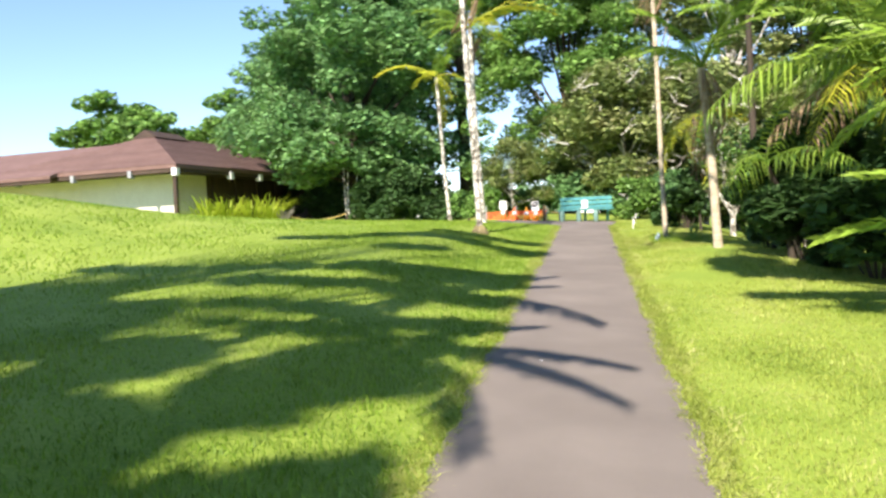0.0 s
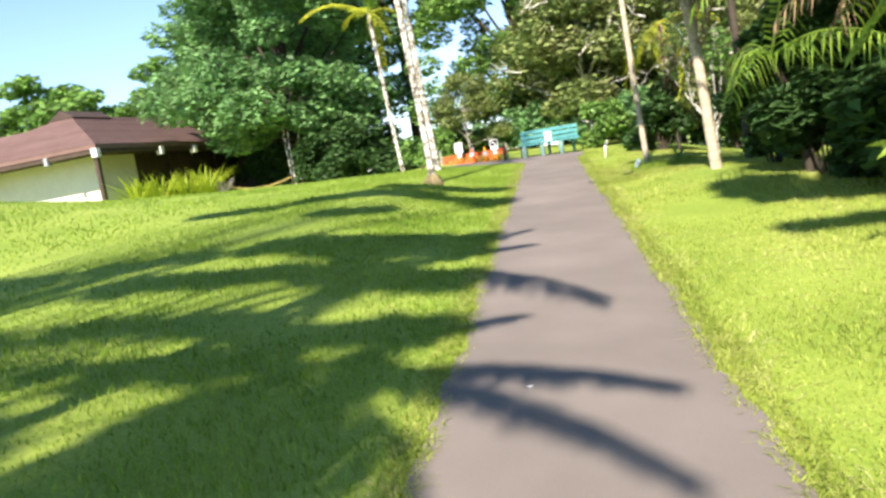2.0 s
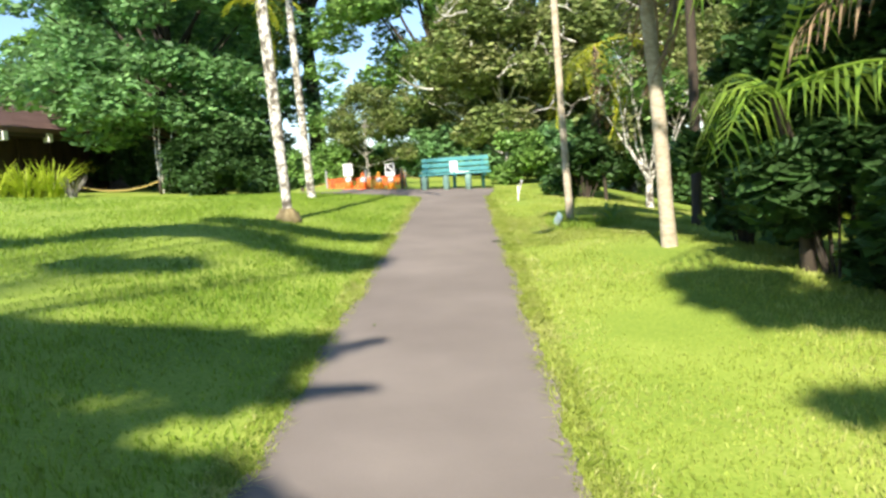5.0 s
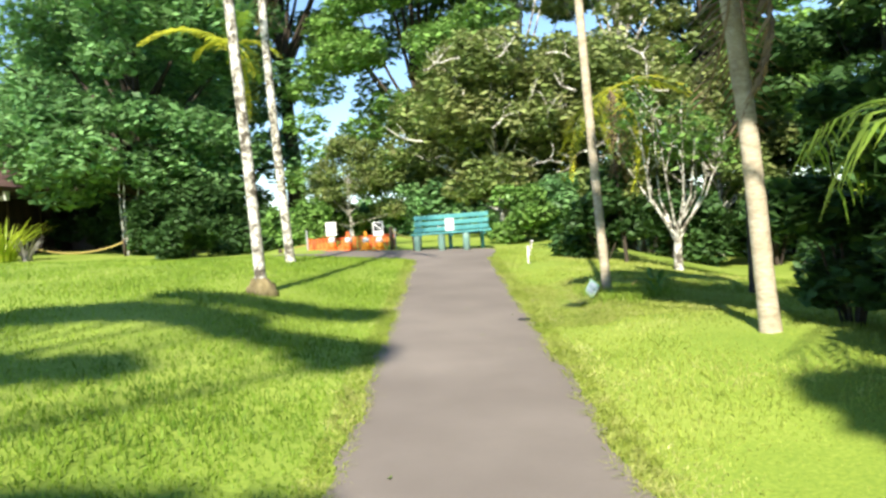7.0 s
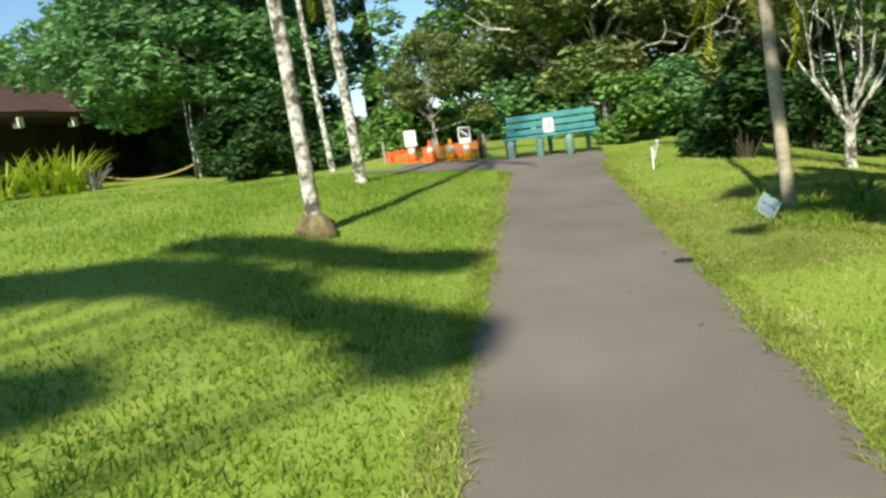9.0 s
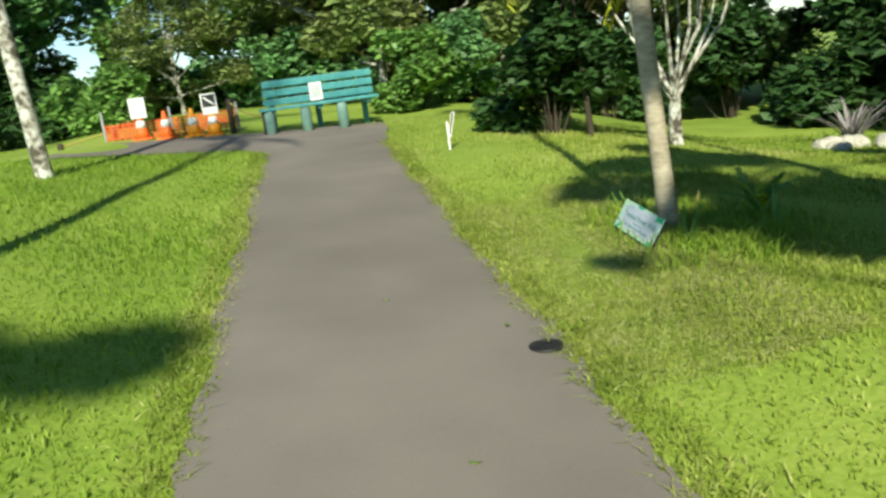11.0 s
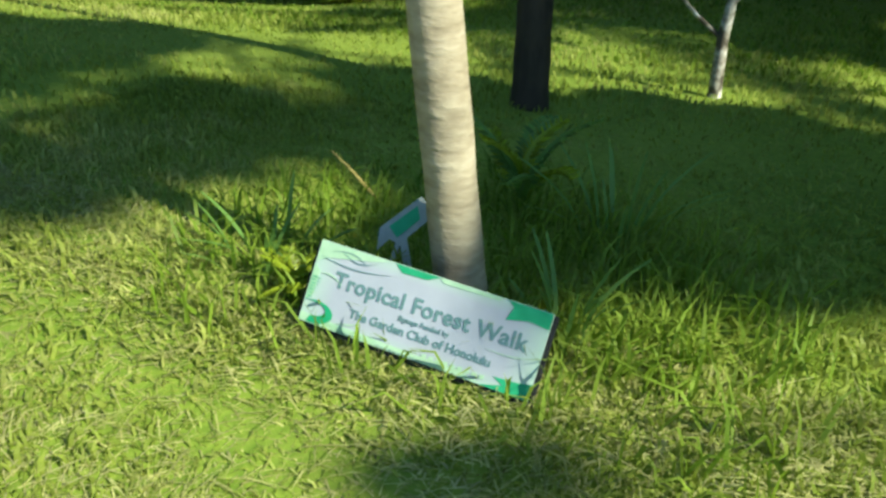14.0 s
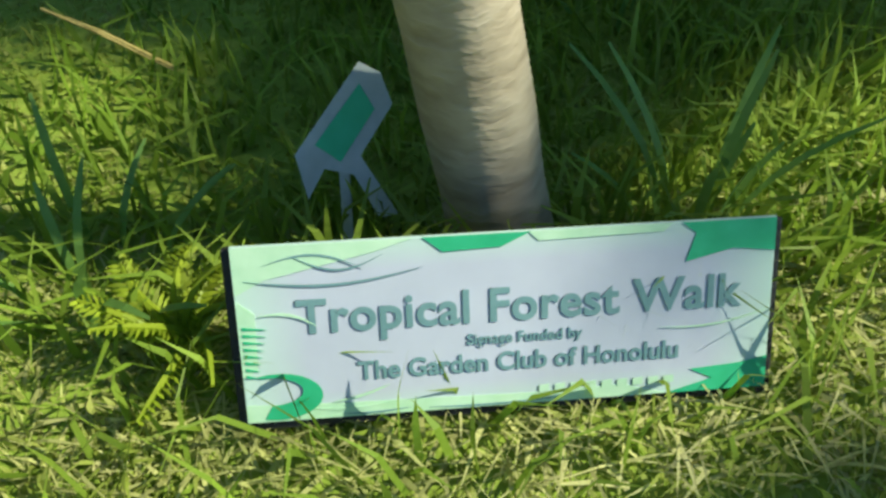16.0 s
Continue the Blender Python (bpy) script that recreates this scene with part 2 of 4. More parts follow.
rows = np.arange(-30, 23.41, 0.1)
across = np.linspace(0, 1, 13)
left, right = path_edge(rows, -1.0), path_edge(rows, 1.0)
PX = left[:, None] * (1 - across) + right[:, None] * across
PY = np.repeat(rows[:, None], len(across), 1)
PZ = ground_z(PX, PY) + 0.018 + 0.012 * np.sin(across * math.pi)[None, :]
soup = Soup()
ids = np.arange(PX.size).reshape(PX.shape)
soup.add(np.stack([PX, PY, PZ], -1).reshape(-1, 3), np.stack([ids[:-1, :-1], ids[:-1, 1:], ids[1:, 1:], ids[1:, :-1]], -1).reshape(-1, 4))
tagged(new("path", soup.mesh("path", ASPHALT, True)), "worn grey-brown asphalt footpath through lawn", "footpath", kind="structure")
# asphalt-coloured strip laid where a dark band of shade crosses the ground
bx = np.arange(-4, -0.5, 0.25)
by = np.linspace(0, 1, 9)
BX = np.repeat(bx[:, None], 9, 1)
BY = (21.2 - 0.10 * bx)[:, None] + 2.2 * by[None, :] + 0.03 * np.sin(bx * 3)[:, None]
BZ = ground_z(BX, BY) + 0.012
soup = Soup()
ids = np.arange(BX.size).reshape(BX.shape)
soup.add(np.stack([BX, BY, BZ], -1).reshape(-1, 3), np.stack([ids[:-1, :-1], ids[1:, :-1], ids[1:, 1:], ids[:-1, 1:]], -1).reshape(-1, 4))
tagged(new("shade_strip", soup.mesh("shade_strip", ASPHALT, True)), "grey strip standing in for a shade band below the orange cones", "footpath", kind="structure")


# ---- grass ----
def blades(name, label, x0, x1, y0, y1, density, height, width, mat, seed, lean=0.5, margin=-0.03, keep=None):
    rng = np.random.default_rng(seed)
    n = int((x1 - x0) * (y1 - y0) * density)
    x, y = rng.uniform(x0, x1, n), rng.uniform(y0, y1, n)
    ok = ~on_path(x, y, margin)
    if keep is not None:
        ok &= keep(x, y, rng)
    x, y = x[ok], y[ok]
    n = len(x)
    z = ground_z(x, y) - 0.01
    patch = 0.75 + 0.5 * (0.5 + 0.25 * np.sin(x * 2.3 + 1.3 * np.sin(y * 1.1)) + 0.25 * np.sin(y * 2.9 + np.sin(x * 1.7)))
    h = height * rng.uniform(0.5, 1.3, n) * patch
    w = width * rng.uniform(0.6, 1.3, n)
    a, b = rng.uniform(0, 2 * math.pi, n), rng.uniform(0, 2 * math.pi, n)
    ln = h * rng.uniform(0.1, lean * 2, n)
    dx, dy = np.cos(a) * w / 2, np.sin(a) * w / 2
    ox, oy = np.cos(b) * ln, np.sin(b) * ln
    V = np.empty((n, 5, 3))
    V[:, 0] = np.stack([x - dx, y - dy, z], 1)
    V[:, 1] = np.stack([x + dx, y + dy, z], 1)
    V[:, 2] = np.stack([x + dx * 0.8 + ox * 0.35, y + dy * 0.8 + oy * 0.35, z + h * 0.62], 1)
    V[:, 3] = np.stack([x - dx * 0.8 + ox * 0.35, y - dy * 0.8 + oy * 0.35, z + h * 0.62], 1)
    V[:, 4] = np.stack([x + ox, y + oy, z + h * (1 - 0.25 * np.minimum(ln / h, 1))], 1)
    i = np.arange(n)[:, None] * 5
    s = Soup()
    s.add(V.reshape(-1, 3), i + np.array([[0, 1, 2, 3]]))
    s.f.append(i + np.array([[3, 2, 4]]))
    return tagged(new(name, s.mesh(name, mat)), label, "grass", kind="stuff")


def thin(x, y, rng):
    return rng.uniform(0, 1, len(x)) < np.clip(1.3 - np.abs(x) / 7, 0.15, 1)


blades("lawn_grass", "short bright green lawn grass beside the path", -7, -0.7, -4, 22, 1020, 0.057, 0.011, GRASS, 1, keep=thin)
blades("lawn_grass", "short yellow-green lawn grass beside the path", 0.7, 5.5, -4, 13, 1120, 0.046, 0.011, DRY_GRASS, 2, keep=thin)
blades("lawn_grass", "short sunlit lawn grass past the sign", 0.7, 9, 13, 24, 650, 0.05, 0.013, DRY_GRASS, 3, keep=lambda x, y, r: ~((x > 1.2) & (x < 1.85) & (np.abs(y - 14.47) < 0.4)))
blades("lawn_grass", "wide sunlit lawn up to the house", -26, -7, 0, 30, 120, 0.06, 0.028, GRASS, 4)
blades("lawn_grass", "shaded lawn grass under the palms", 5.5, 18, -2, 24, 150, 0.06, 0.028, GRASS, 5)
blades("verge_grass", "ragged grass fringe along the path edge", -0.98, -0.74, -4, 21, 3000, 0.062, 0.009, DRY_GRASS, 7, lean=1.1, margin=-0.07)
blades("verge_grass", "ragged grass fringe along the path edge", 0.74, 0.98, -4, 21, 3000, 0.062, 0.009, DRY_GRASS, 8, lean=1.1, margin=-0.07)


def clear_sign(x, y, rng):
    return ~((x > 1.30) & (x < 1.80) & (np.abs(y - 14.47) < 0.36) & (rng.uniform(0, 1, len(x)) < np.clip((x - 1.22) / 0.25, 0, 0.93)))


def tuft_zone(x, y, rng):
    d = np.hypot(x - 2.05, y - 14.45)
    return ((d < 0.6) & (x > 1.82)) | ((d > 0.34) & (d < 0.85) & (x > 1.6) & (rng.uniform(0, 1, len(x)) < 0.35))


blades("lawn_grass", "thick matted grass round the sign", 0.75, 3.6, 12.6, 16.4, 4200, 0.036, 0.007, DRY_GRASS, 6, lean=0.9, keep=clear_sign)
STRAW = material("straw", [(0.36, 0.38, 0.11), (0.50, 0.49, 0.18), (0.62, 0.59, 0.30)], 0.8, 2.0, 0, spread=0.3, through_light=0.3, island=True)
blades("short_turf", "close-cropped turf in front of the sign", 1.15, 1.85, 14.0, 14.95, 5200, 0.022, 0.007, DRY_GRASS, 16, lean=1.4)
blades("dry_thatch", "dry straw-coloured thatch lying in the lawn", 0.8, 2.0, 12.6, 16.2, 6500, 0.024, 0.006, STRAW, 17, lean=3.0)
def ragged(x, y, rng):
    return rng.uniform(0, 1, len(x)) < 0.25 + 0.75 * (np.sin(y * 3.1 + 1.7 * np.sin(y * 0.9)) > 0.2)


blades("dry_thatch", "dry straw-coloured thatch along the path edge", 0.70, 1.15, -4, 20, 620, 0.045, 0.008, STRAW, 18, lean=2.0, margin=-0.09, keep=ragged)
blades("dry_thatch", "dry straw-coloured thatch along the path edge", -1.05, -0.70, -4, 20, 520, 0.045, 0.008, STRAW, 20, lean=2.0, margin=-0.09, keep=ragged)
blades("tall_grass", "longer uncut grass round the palm foot", 1.2, 3.0, 13.4, 15.5, 1600, 0.14, 0.010, GRASS, 9, lean=0.7, keep=tuft_zone)

blades("tall_grass", "longer uncut grass close before the palm foot", 1.82, 1.98, 14.18, 14.72, 2600, 0.17, 0.010, GRASS, 19, lean=0.6)


# ---- plants ----
def frond_mesh(name, length, droop, leaflet, mat, seed, pairs=26, width=0.035, hang=0.5):
    """One feather frond along +x: an arching rib with drooping leaflets."""
    rng = np.random.default_rng(seed)
    s = Soup()
    ts = np.linspace(0, 1, 9)
    rib = [(length * (t - 0.12 * droop * t ** 3), 0.04 * math.sin(3 * t), length * (0.28 * t - 0.62 * droop * t * t)) for t in ts]
    tube(s, rib, [0.022 * (1 - 0.85 * t) + 0.003 for t in ts], 5)
    V, F = [], []
    for i in range(pairs):
        t = 0.12 + 0.87 * i / (pairs - 1)
        k = t * 8
        j = min(int(k), 7)
        base = Vector(rib[j]).lerp(Vector(rib[j + 1]), k - j)
        ll = leaflet * (0.45 + 0.9 * math.sin(math.pi * min(t * 0.9 + 0.12, 1)) * 0.6) * rng.uniform(0.8, 1.15)
        for side in (-1, 1):
            out = Vector((0.55, side * 0.85, 0.15 * rng.uniform(-1, 1))).normalized()
            w = width * rng.uniform(0.7, 1.2)
            p1 = base + out * ll * 0.5 + Vector((0, 0, -hang * ll * 0.18))
            p2 = base + out * ll * 0.92 + Vector((0, 0, -hang * ll * rng.uniform(0.5, 0.95)))
            ax = Vector((1, 0, 0.25)) * w * 0.5
            n = len(V)
            V += [tuple(base - ax * 0.5), tuple(base + ax * 0.5), tuple(p1 + ax), tuple(p1 - ax), tuple(p2)]
            F.append((n, n + 1, n + 2, n + 3))
            F.append((n + 3, n + 2, n + 4, n + 4))
    quads = np.array([f for f in F if f[2] != f[3]])
    tris = np.array([f[:3] for f in F if f[2] == f[3]])
    base_n = s.n
    s.add(V, quads)
    s.f.append(tris + base_n)
    return s.mesh(name, mat)


FR_LONG = [frond_mesh("frond", 2.7, 1.0, 0.66, FROND, 11 + i, 38, 0.05) for i in range(2)]
FR_SHORT = [frond_mesh("frond", 1.7, 0.9, 0.5, FROND, 21 + i, 24) for i in range(2)]
FR_YELLOW = [frond_mesh("frond", 1.5, 1.1, 0.5, FROND_YELLOW, 31, 24), frond_mesh("frond", 2.5, 1.1, 0.6, FROND_YELLOW, 32, 36, 0.05)]
FR_DRY = [frond_mesh("frond", 1.6, 1.5, 0.45, FROND_DRY, 41, 22, hang=0.9)]


def trunk_mesh(height, r0, r1, lean, mat, seed, rings=True):
    rng = random.Random(seed)
    s = Soup()
    n = int(height * (9 if rings else 3))
    pts, rad = [], []
    for i in range(n + 1):
        t = i / n
        pts.append((lean[0] * t + 0.02 * math.sin(5 * t + seed), lean[1] * t, height * t - 0.1 * (1 - t)))
        rad.append((r0 + (r1 - r0) * t + 0.22 * r0 * math.exp(-t * height * 5)) * (1.03 if i % 2 and rings else 1))
    tube(s, pts, rad, 12, 0.025, rng)
    return s.mesh("trunk", mat, True)


def palm(place, height, r0, r1, lean, seed, fronds, label, mat=None, up=(-0.2, 1.0)):
    """A single-stem palm. fronds: pairs of a list of frond meshes and how many."""
    rng = random.Random(seed)
    root = thing("palm_tree", (place[0], place[1], gz(*place)), label, "palm tree", "palms on the lawn")
    child("trunk", trunk_mesh(height, r0, r1, lean, mat or PALM_BARK, seed), root)
    top = Vector((lean[0], lean[1], height))
    total = sum(c for _, c in fronds)
    k = 0
    for kinds, count in fronds:
        for _ in range(count):
            a = 360 * k / total * 2.4 + rng.uniform(-20, 20)
            e = rng.uniform(*up)
            if kinds is FR_DRY:
                e = -0.9
            m = Matrix.Translation(top) @ pose(0, 0, 0, 0, 0, a) @ pose(0, 0, 0, rng.uniform(-20, 20), -math.degrees(e), 0) @ Matrix.Scale(rng.uniform(0.85, 1.1), 4)
            child("frond", rng.choice(kinds), root, m=m)
            k += 1
    return root


palm_e = palm((-2.52, 14.25), 6.9, 0.072, 0.062, (-0.2, 0.1), 1, [(FR_SHORT, 9), (FR_DRY, 2)], "tall slender palm with pale ringed trunk and root mound", PALE_BARK)
s = Soup()
rng = random.Random(5)
tube(s, [(0.02, 0, -0.15), (0.02, 0, 0.02), (0.02, 0, 0.10), (0.01, 0, 0.16), (0, 0, 0.19)], [0.185, 0.18, 0.165, 0.13, 0.08], 26, 0.24, rng)
for k in range(90):
    a, h0, r0 = rng.uniform(0, 6.283), rng.uniform(0.06, 0.22), rng.uniform(0.06, 0.12)
    r1 = rng.uniform(0.15, 0.22)
    b = a + rng.uniform(-0.35, 0.35)
    tube(s, [(r0 * math.cos(a), r0 * math.sin(a), h0), (0.8 * r1 * math.cos((a + b) / 2), 0.8 * r1 * math.sin((a + b) / 2), h0 * 0.65), (r1 * math.cos(b), r1 * math.sin(b), rng.uniform(-0.06, 0.02))], [0.010, 0.013, 0.008], 5)
child("root_mound", s.mesh("root_mound", ROOTS, True), palm_e, "brown fibrous root mound")
palm((-3.05, 19.0), 5.95, 0.085, 0.066, (-0.15, 0.0), 2, [(FR_SHORT, 9), (FR_YELLOW, 2), (FR_DRY, 1)], "tall slender palm with mottled grey trunk", PALE_BARK, up=(-0.5, 0.7))
palm((-5.36, 26.5), 5.9, 0.075, 0.06, (-0.35, 0.1), 3, [(FR_YELLOW, 6), (FR_SHORT, 2)], "thin white-stemmed palm with yellow-green fronds", PALE_BARK, up=(-0.6, 0.7))
palm((1.97, 14.44), 7.0, 0.060, 0.052, (-0.1, 0.75), 4, [(FR_SHORT, 9), (FR_DRY, 3)], "tall palm with smooth tan trunk behind the sign")
palm((2.62, 10.8), 3.5, 0.085, 0.075, (-0.2, 0.1), 5, [(FR_SHORT, 8), (FR_DRY, 3)], "palm with pale tan trunk and hanging dry fronds", up=(0.2, 1.1))
palm((3.5, 20.2), 3.5, 0.04, 0.035, (-0.1, 0.0), 8, [(FR_YELLOW, 6), (FR_DRY, 2)], "slim palm with hanging yellow fronds past the sign", BARK, up=(-1.2, 0.3))
# tree bark instead of palm bark: its dark colour carries the shade here
palm((4.09, 14.98), 5.5, 0.085, 0.07, (0.05, 0.1), 6, [(FR_SHORT, 5)], "palm with trunk coloured dark for the deep shade", BARK)


def palm_clump(place, stems, spread, height, n_fronds, seed, label, yellow=2, dry=2):
    rng = random.Random(seed)
    root = thing("palm_clump", (place[0], place[1], gz(*place)), label, "palm", "palm clumps beside the lawn")
    for i in range(stems):
        a = rng.uniform(0, 6.28)
        r = spread * rng.uniform(0.3, 1)
        x, y = math.cos(a) * r, math.sin(a) * r
        h = height * rng.uniform(0.7, 1.05)
        lean = (math.cos(a) * 0.35 * h / 3, math.sin(a) * 0.35 * h / 3)
        me = trunk_mesh(h, 0.10, 0.085, lean, PALM_BARK, seed + i)
        child("stem", me, root, m=pose(x, y, 0))
        top = Vector((x + lean[0], y + lean[1], h))
        for k in range(n_fronds):
            kinds = FR_YELLOW if k < yellow and i % 2 == 0 else (FR_DRY if k >= n_fronds - dry and i == 0 else FR_LONG)
            az = 360 * k / n_fronds + rng.uniform(-25, 25)
            e = rng.uniform(-15, 55) if kinds is not FR_DRY else -45
            child("frond", rng.choice(kinds), root, m=Matrix.Translation(top) @ pose(0, 0, 0, 0, 0, az) @ pose(0, 0, 0, rng.uniform(-20, 20), -e, 0))
    return root


palm_clump((6.2, 5.6), 4, 0.5, 4.0, 8, 61, "clump of arching feather palms with sunlit yellow fronds", 5)
palm_clump((6.9, 11.7), 4, 0.6, 4.2, 8, 62, "clump of arching feather palms over dark shrubs", 1, 3)
palm_clump((7.8, 8.0), 3, 0.7, 4.6, 8, 63, "tall feather palm clump in shade", 1)
palm_clump((7.0, 1.6), 4, 0.6, 4.6, 9, 65, "tall arching feather palm clump near the path's start", 1)
palm_clump((5.5, 4.2), 2, 0.3, 0.5, 6, 64, "young feather palm low on the lawn edge", 2, 0)


def arched_frond(base, tip, lift, leaflet, mat, seed, pairs=30, width=0.045, hang=1.0):
    """A feather frond whose rib arches from base to tip, with leaflets hanging off both sides."""
    rng, s = random.Random(seed), Soup()
    a, b = Vector(base), Vector(tip)
    mid = (a + b) / 2 + Vector((0, 0, 2 * lift))
    rib = [a * (1 - t) ** 2 + mid * (2 * t * (1 - t)) + b * t * t for t in [i / 10 for i in range(11)]]
    tube(s, rib, [0.020 * (1 - 0.085 * i) + 0.002 for i in range(11)], 5)
    quads, tris, V = [], [], []
    for i in range(pairs):
        k = (0.10 + 0.90 * i / (pairs - 1)) * 10
        j = min(int(k), 9)
        p, d = rib[j].lerp(rib[j + 1], k - j), (rib[j + 1] - rib[j]).normalized()
        out = d.cross(Vector((0, 0, 1))).normalized()
        ll = leaflet * (0.55 + 0.55 * math.sin(math.pi * min(1, 0.12 + 0.09 * k)))
        for side in (-1, 1):
            ln, w = ll * rng.uniform(0.8, 1.15), width * rng.uniform(0.7, 1.15)
            way = (out * side * rng.uniform(0.55, 0.85) + d * rng.uniform(0.45, 0.75)).normalized()
            drop = hang * rng.uniform(0.75, 1.15)
            q1 = p + way * ln * 0.42 + Vector((0, 0, -0.16 * drop * ln))
            q2 = p + way * ln * 0.72 + Vector((0, 0, -0.78 * drop * ln))
            n, ax = len(V), d * w * 0.5
            V += [tuple(p - ax * 0.5), tuple(p + ax * 0.5), tuple(q1 + ax), tuple(q1 - ax), tuple(q2)]
            quads.append((n, n + 1, n + 2, n + 3))
            tris.append((n + 3, n + 2, n + 4))
    start = s.n
    s.add(V, quads)
    s.f.append(np.array(tris) + start)
    return s.mesh("frond", mat)


def arching_palm(place, top, tips, label, seed, group="palm clumps beside the lawn"):
    """A stem that bends up to top; tips: where each frond ends, how far it arches, leaflet length and its material."""
    g = Vector((place[0], place[1], gz(*place)))
    root = thing("palm_tree", g, label, "palm tree", group)
    s, t = Soup(), Vector(top) - g
    tube(s, [(0, 0, -0.15), (t.x * 0.15, t.y * 0.15, t.z * 0.35), (t.x * 0.5, t.y * 0.5, t.z * 0.7), t], [0.085, 0.065, 0.06, 0.05], 10)
    child("stem", s.mesh("stem", BARK, True), root)
    for i, (tip, lift, leaflet, mat) in enumerate(tips):
        child("frond", arched_frond(t, Vector(tip) - g, lift, leaflet, mat, seed + i, max(14, int(11 * (Vector(tip) - Vector(top)).length))), root, "dry brown frond" if mat is FROND_DRY else "")
    return root


arching_palm((3.7, 9.7), (3.15, 9.0, 2.2), [((4.05, 6.9, 1.95), 0.28, 0.55, FROND), ((2.35, 8.0, 1.75), 0.25, 0.55, FROND), ((2.8, 9.9, 1.9), 0.3, 0.5, FROND), ((4.4, 9.4, 2.0), 0.3, 0.5, FROND),
              ((3.0, 10.8, 2.2), 0.3, 0.5, FROND), ((3.3, 8.3, 3.2), 0.1, 0.5, FROND)], "low palm with arching fronds over the lawn edge", 310)
arching_palm((5.2, 8.6), (4.75, 8.2, 3.5), [((3.05, 5.7, 2.3), 0.45, 0.6, FROND_YELLOW), ((2.0, 7.2, 2.95), 0.55, 0.75, FROND), ((3.2, 8.6, 2.7), 0.25, 0.55, FROND_DRY), ((3.7, 6.4, 3.6), 0.4, 0.7, FROND), ((2.9, 9.6, 3.5), 0.4, 0.7, FROND),
              ((5.6, 5.9, 3.0), 0.5, 0.7, FROND), ((6.9, 7.6, 3.2), 0.5, 0.7, FROND), ((4.2, 10.5, 3.2), 0.5, 0.7, FROND), ((3.6, 7.6, 2.5), 0.15, 0.5, FROND_DRY), ((3.3, 6.6, 4.4), 0.3, 0.7, FROND), ((4.4, 6.2, 2.2), 0.35, 0.6, FROND_YELLOW)],
             "feather palm with bright arching and brown hanging fronds", 330)


def leaf_cloud(name, clumps, leaves, size, mat, seed, flat=0.6, long=1.6):
    """Many small leaves gathered round clump centres (x, y, z, radius)."""
    rng = np.random.default_rng(seed)
    c = np.asarray(clumps, float)
    w = c[:, 3] ** 2
    pick = rng.choice(len(c), leaves, p=w / w.sum())
    d = rng.normal(size=(leaves, 3))
    d /= np.linalg.norm(d, axis=1)[:, None]
    r = rng.uniform(0.25, 1, leaves) ** 0.5
    p = c[pick, :3] + d * (r * c[pick, 3])[:, None] * np.array([1, 1, flat])
    up = np.stack([rng.normal(0, 0.45, leaves), rng.normal(0, 0.45, leaves), np.ones(leaves)], 1) + d * 0.5
    up /= np.linalg.norm(up, axis=1)[:, None]
    a = rng.uniform(0, 2 * math.pi, leaves)
    t = np.stack([np.cos(a), np.sin(a), rng.uniform(-0.6, 0.2, leaves)], 1)
    side = np.cross(up, t)
    side /= np.linalg.norm(side, axis=1)[:, None] + 1e-9
    sz = size * rng.uniform(0.6, 1.4, leaves)[:, None]
    t, side = t * sz * long * 0.5, side * sz * 0.5
    V = np.stack([p - t, p + side * 0.9 - t * 0.1, p + t - up * sz * 0.15, p - side * 0.9 - t * 0.1], 1).reshape(-1, 3)
    s = Soup()
    s.add(V, np.arange(leaves)[:, None] * 4 + np.array([[0, 1, 2, 3]]))
    return s.mesh(name, mat)


def tree_parts(height, radius, low, seed, leaves, size, mat, bark, clumps=46, trunk_r=0.25, flat=0.55):
    rng = random.Random(seed)
    s = Soup()
    fork = low * 0.75
    tube(s, [(0, 0, -0.3), (0.05, 0, fork * 0.5), (0.1, 0.05, fork), (0.0, 0.1, (fork + height) / 2), (0, 0, height * 0.9)], [trunk_r * 1.25, trunk_r, trunk_r * 0.85, trunk_r * 0.5, trunk_r * 0.12], 9, 0.08, rng)
    cl = []
    for i in range(clumps):
        a = rng.uniform(0, 6.283)
        t = rng.random()
        z = low + (height - low) * t
        rr = radius * math.sqrt(max(0.05, 1 - (2 * max(t, 0.18) - 0.72) ** 2 / 1.7)) * rng.uniform(0.35, 1.0)
        x, y = math.cos(a) * rr, math.sin(a) * rr
        cl.append((x, y, z, radius * rng.uniform(0.16, 0.30)))
        if i % 3 == 0:
            z0 = fork + (z - fork) * 0.45
            tube(s, [(0, 0.05, z0 * 0.9), (x * 0.45, y * 0.45, z0 * 0.6 + z * 0.38), (x * 0.95, y * 0.95, z)], [trunk_r * 0.36, trunk_r * 0.2, trunk_r * 0.06], 6)
    return s.mesh("trunk", bark, True), leaf_cloud("crown", cl, leaves, size, mat, seed, flat)


def tree(place, meshes, label, category="tree", group="", rz=0.0, scale=1.0, z=None):
    root = thing("tree", (place[0], place[1], gz(*place) if z is None else z), label, category, group, rz, scale)
    child("trunk", meshes[0], root)
    child("crown", meshes[1], root)
    return root


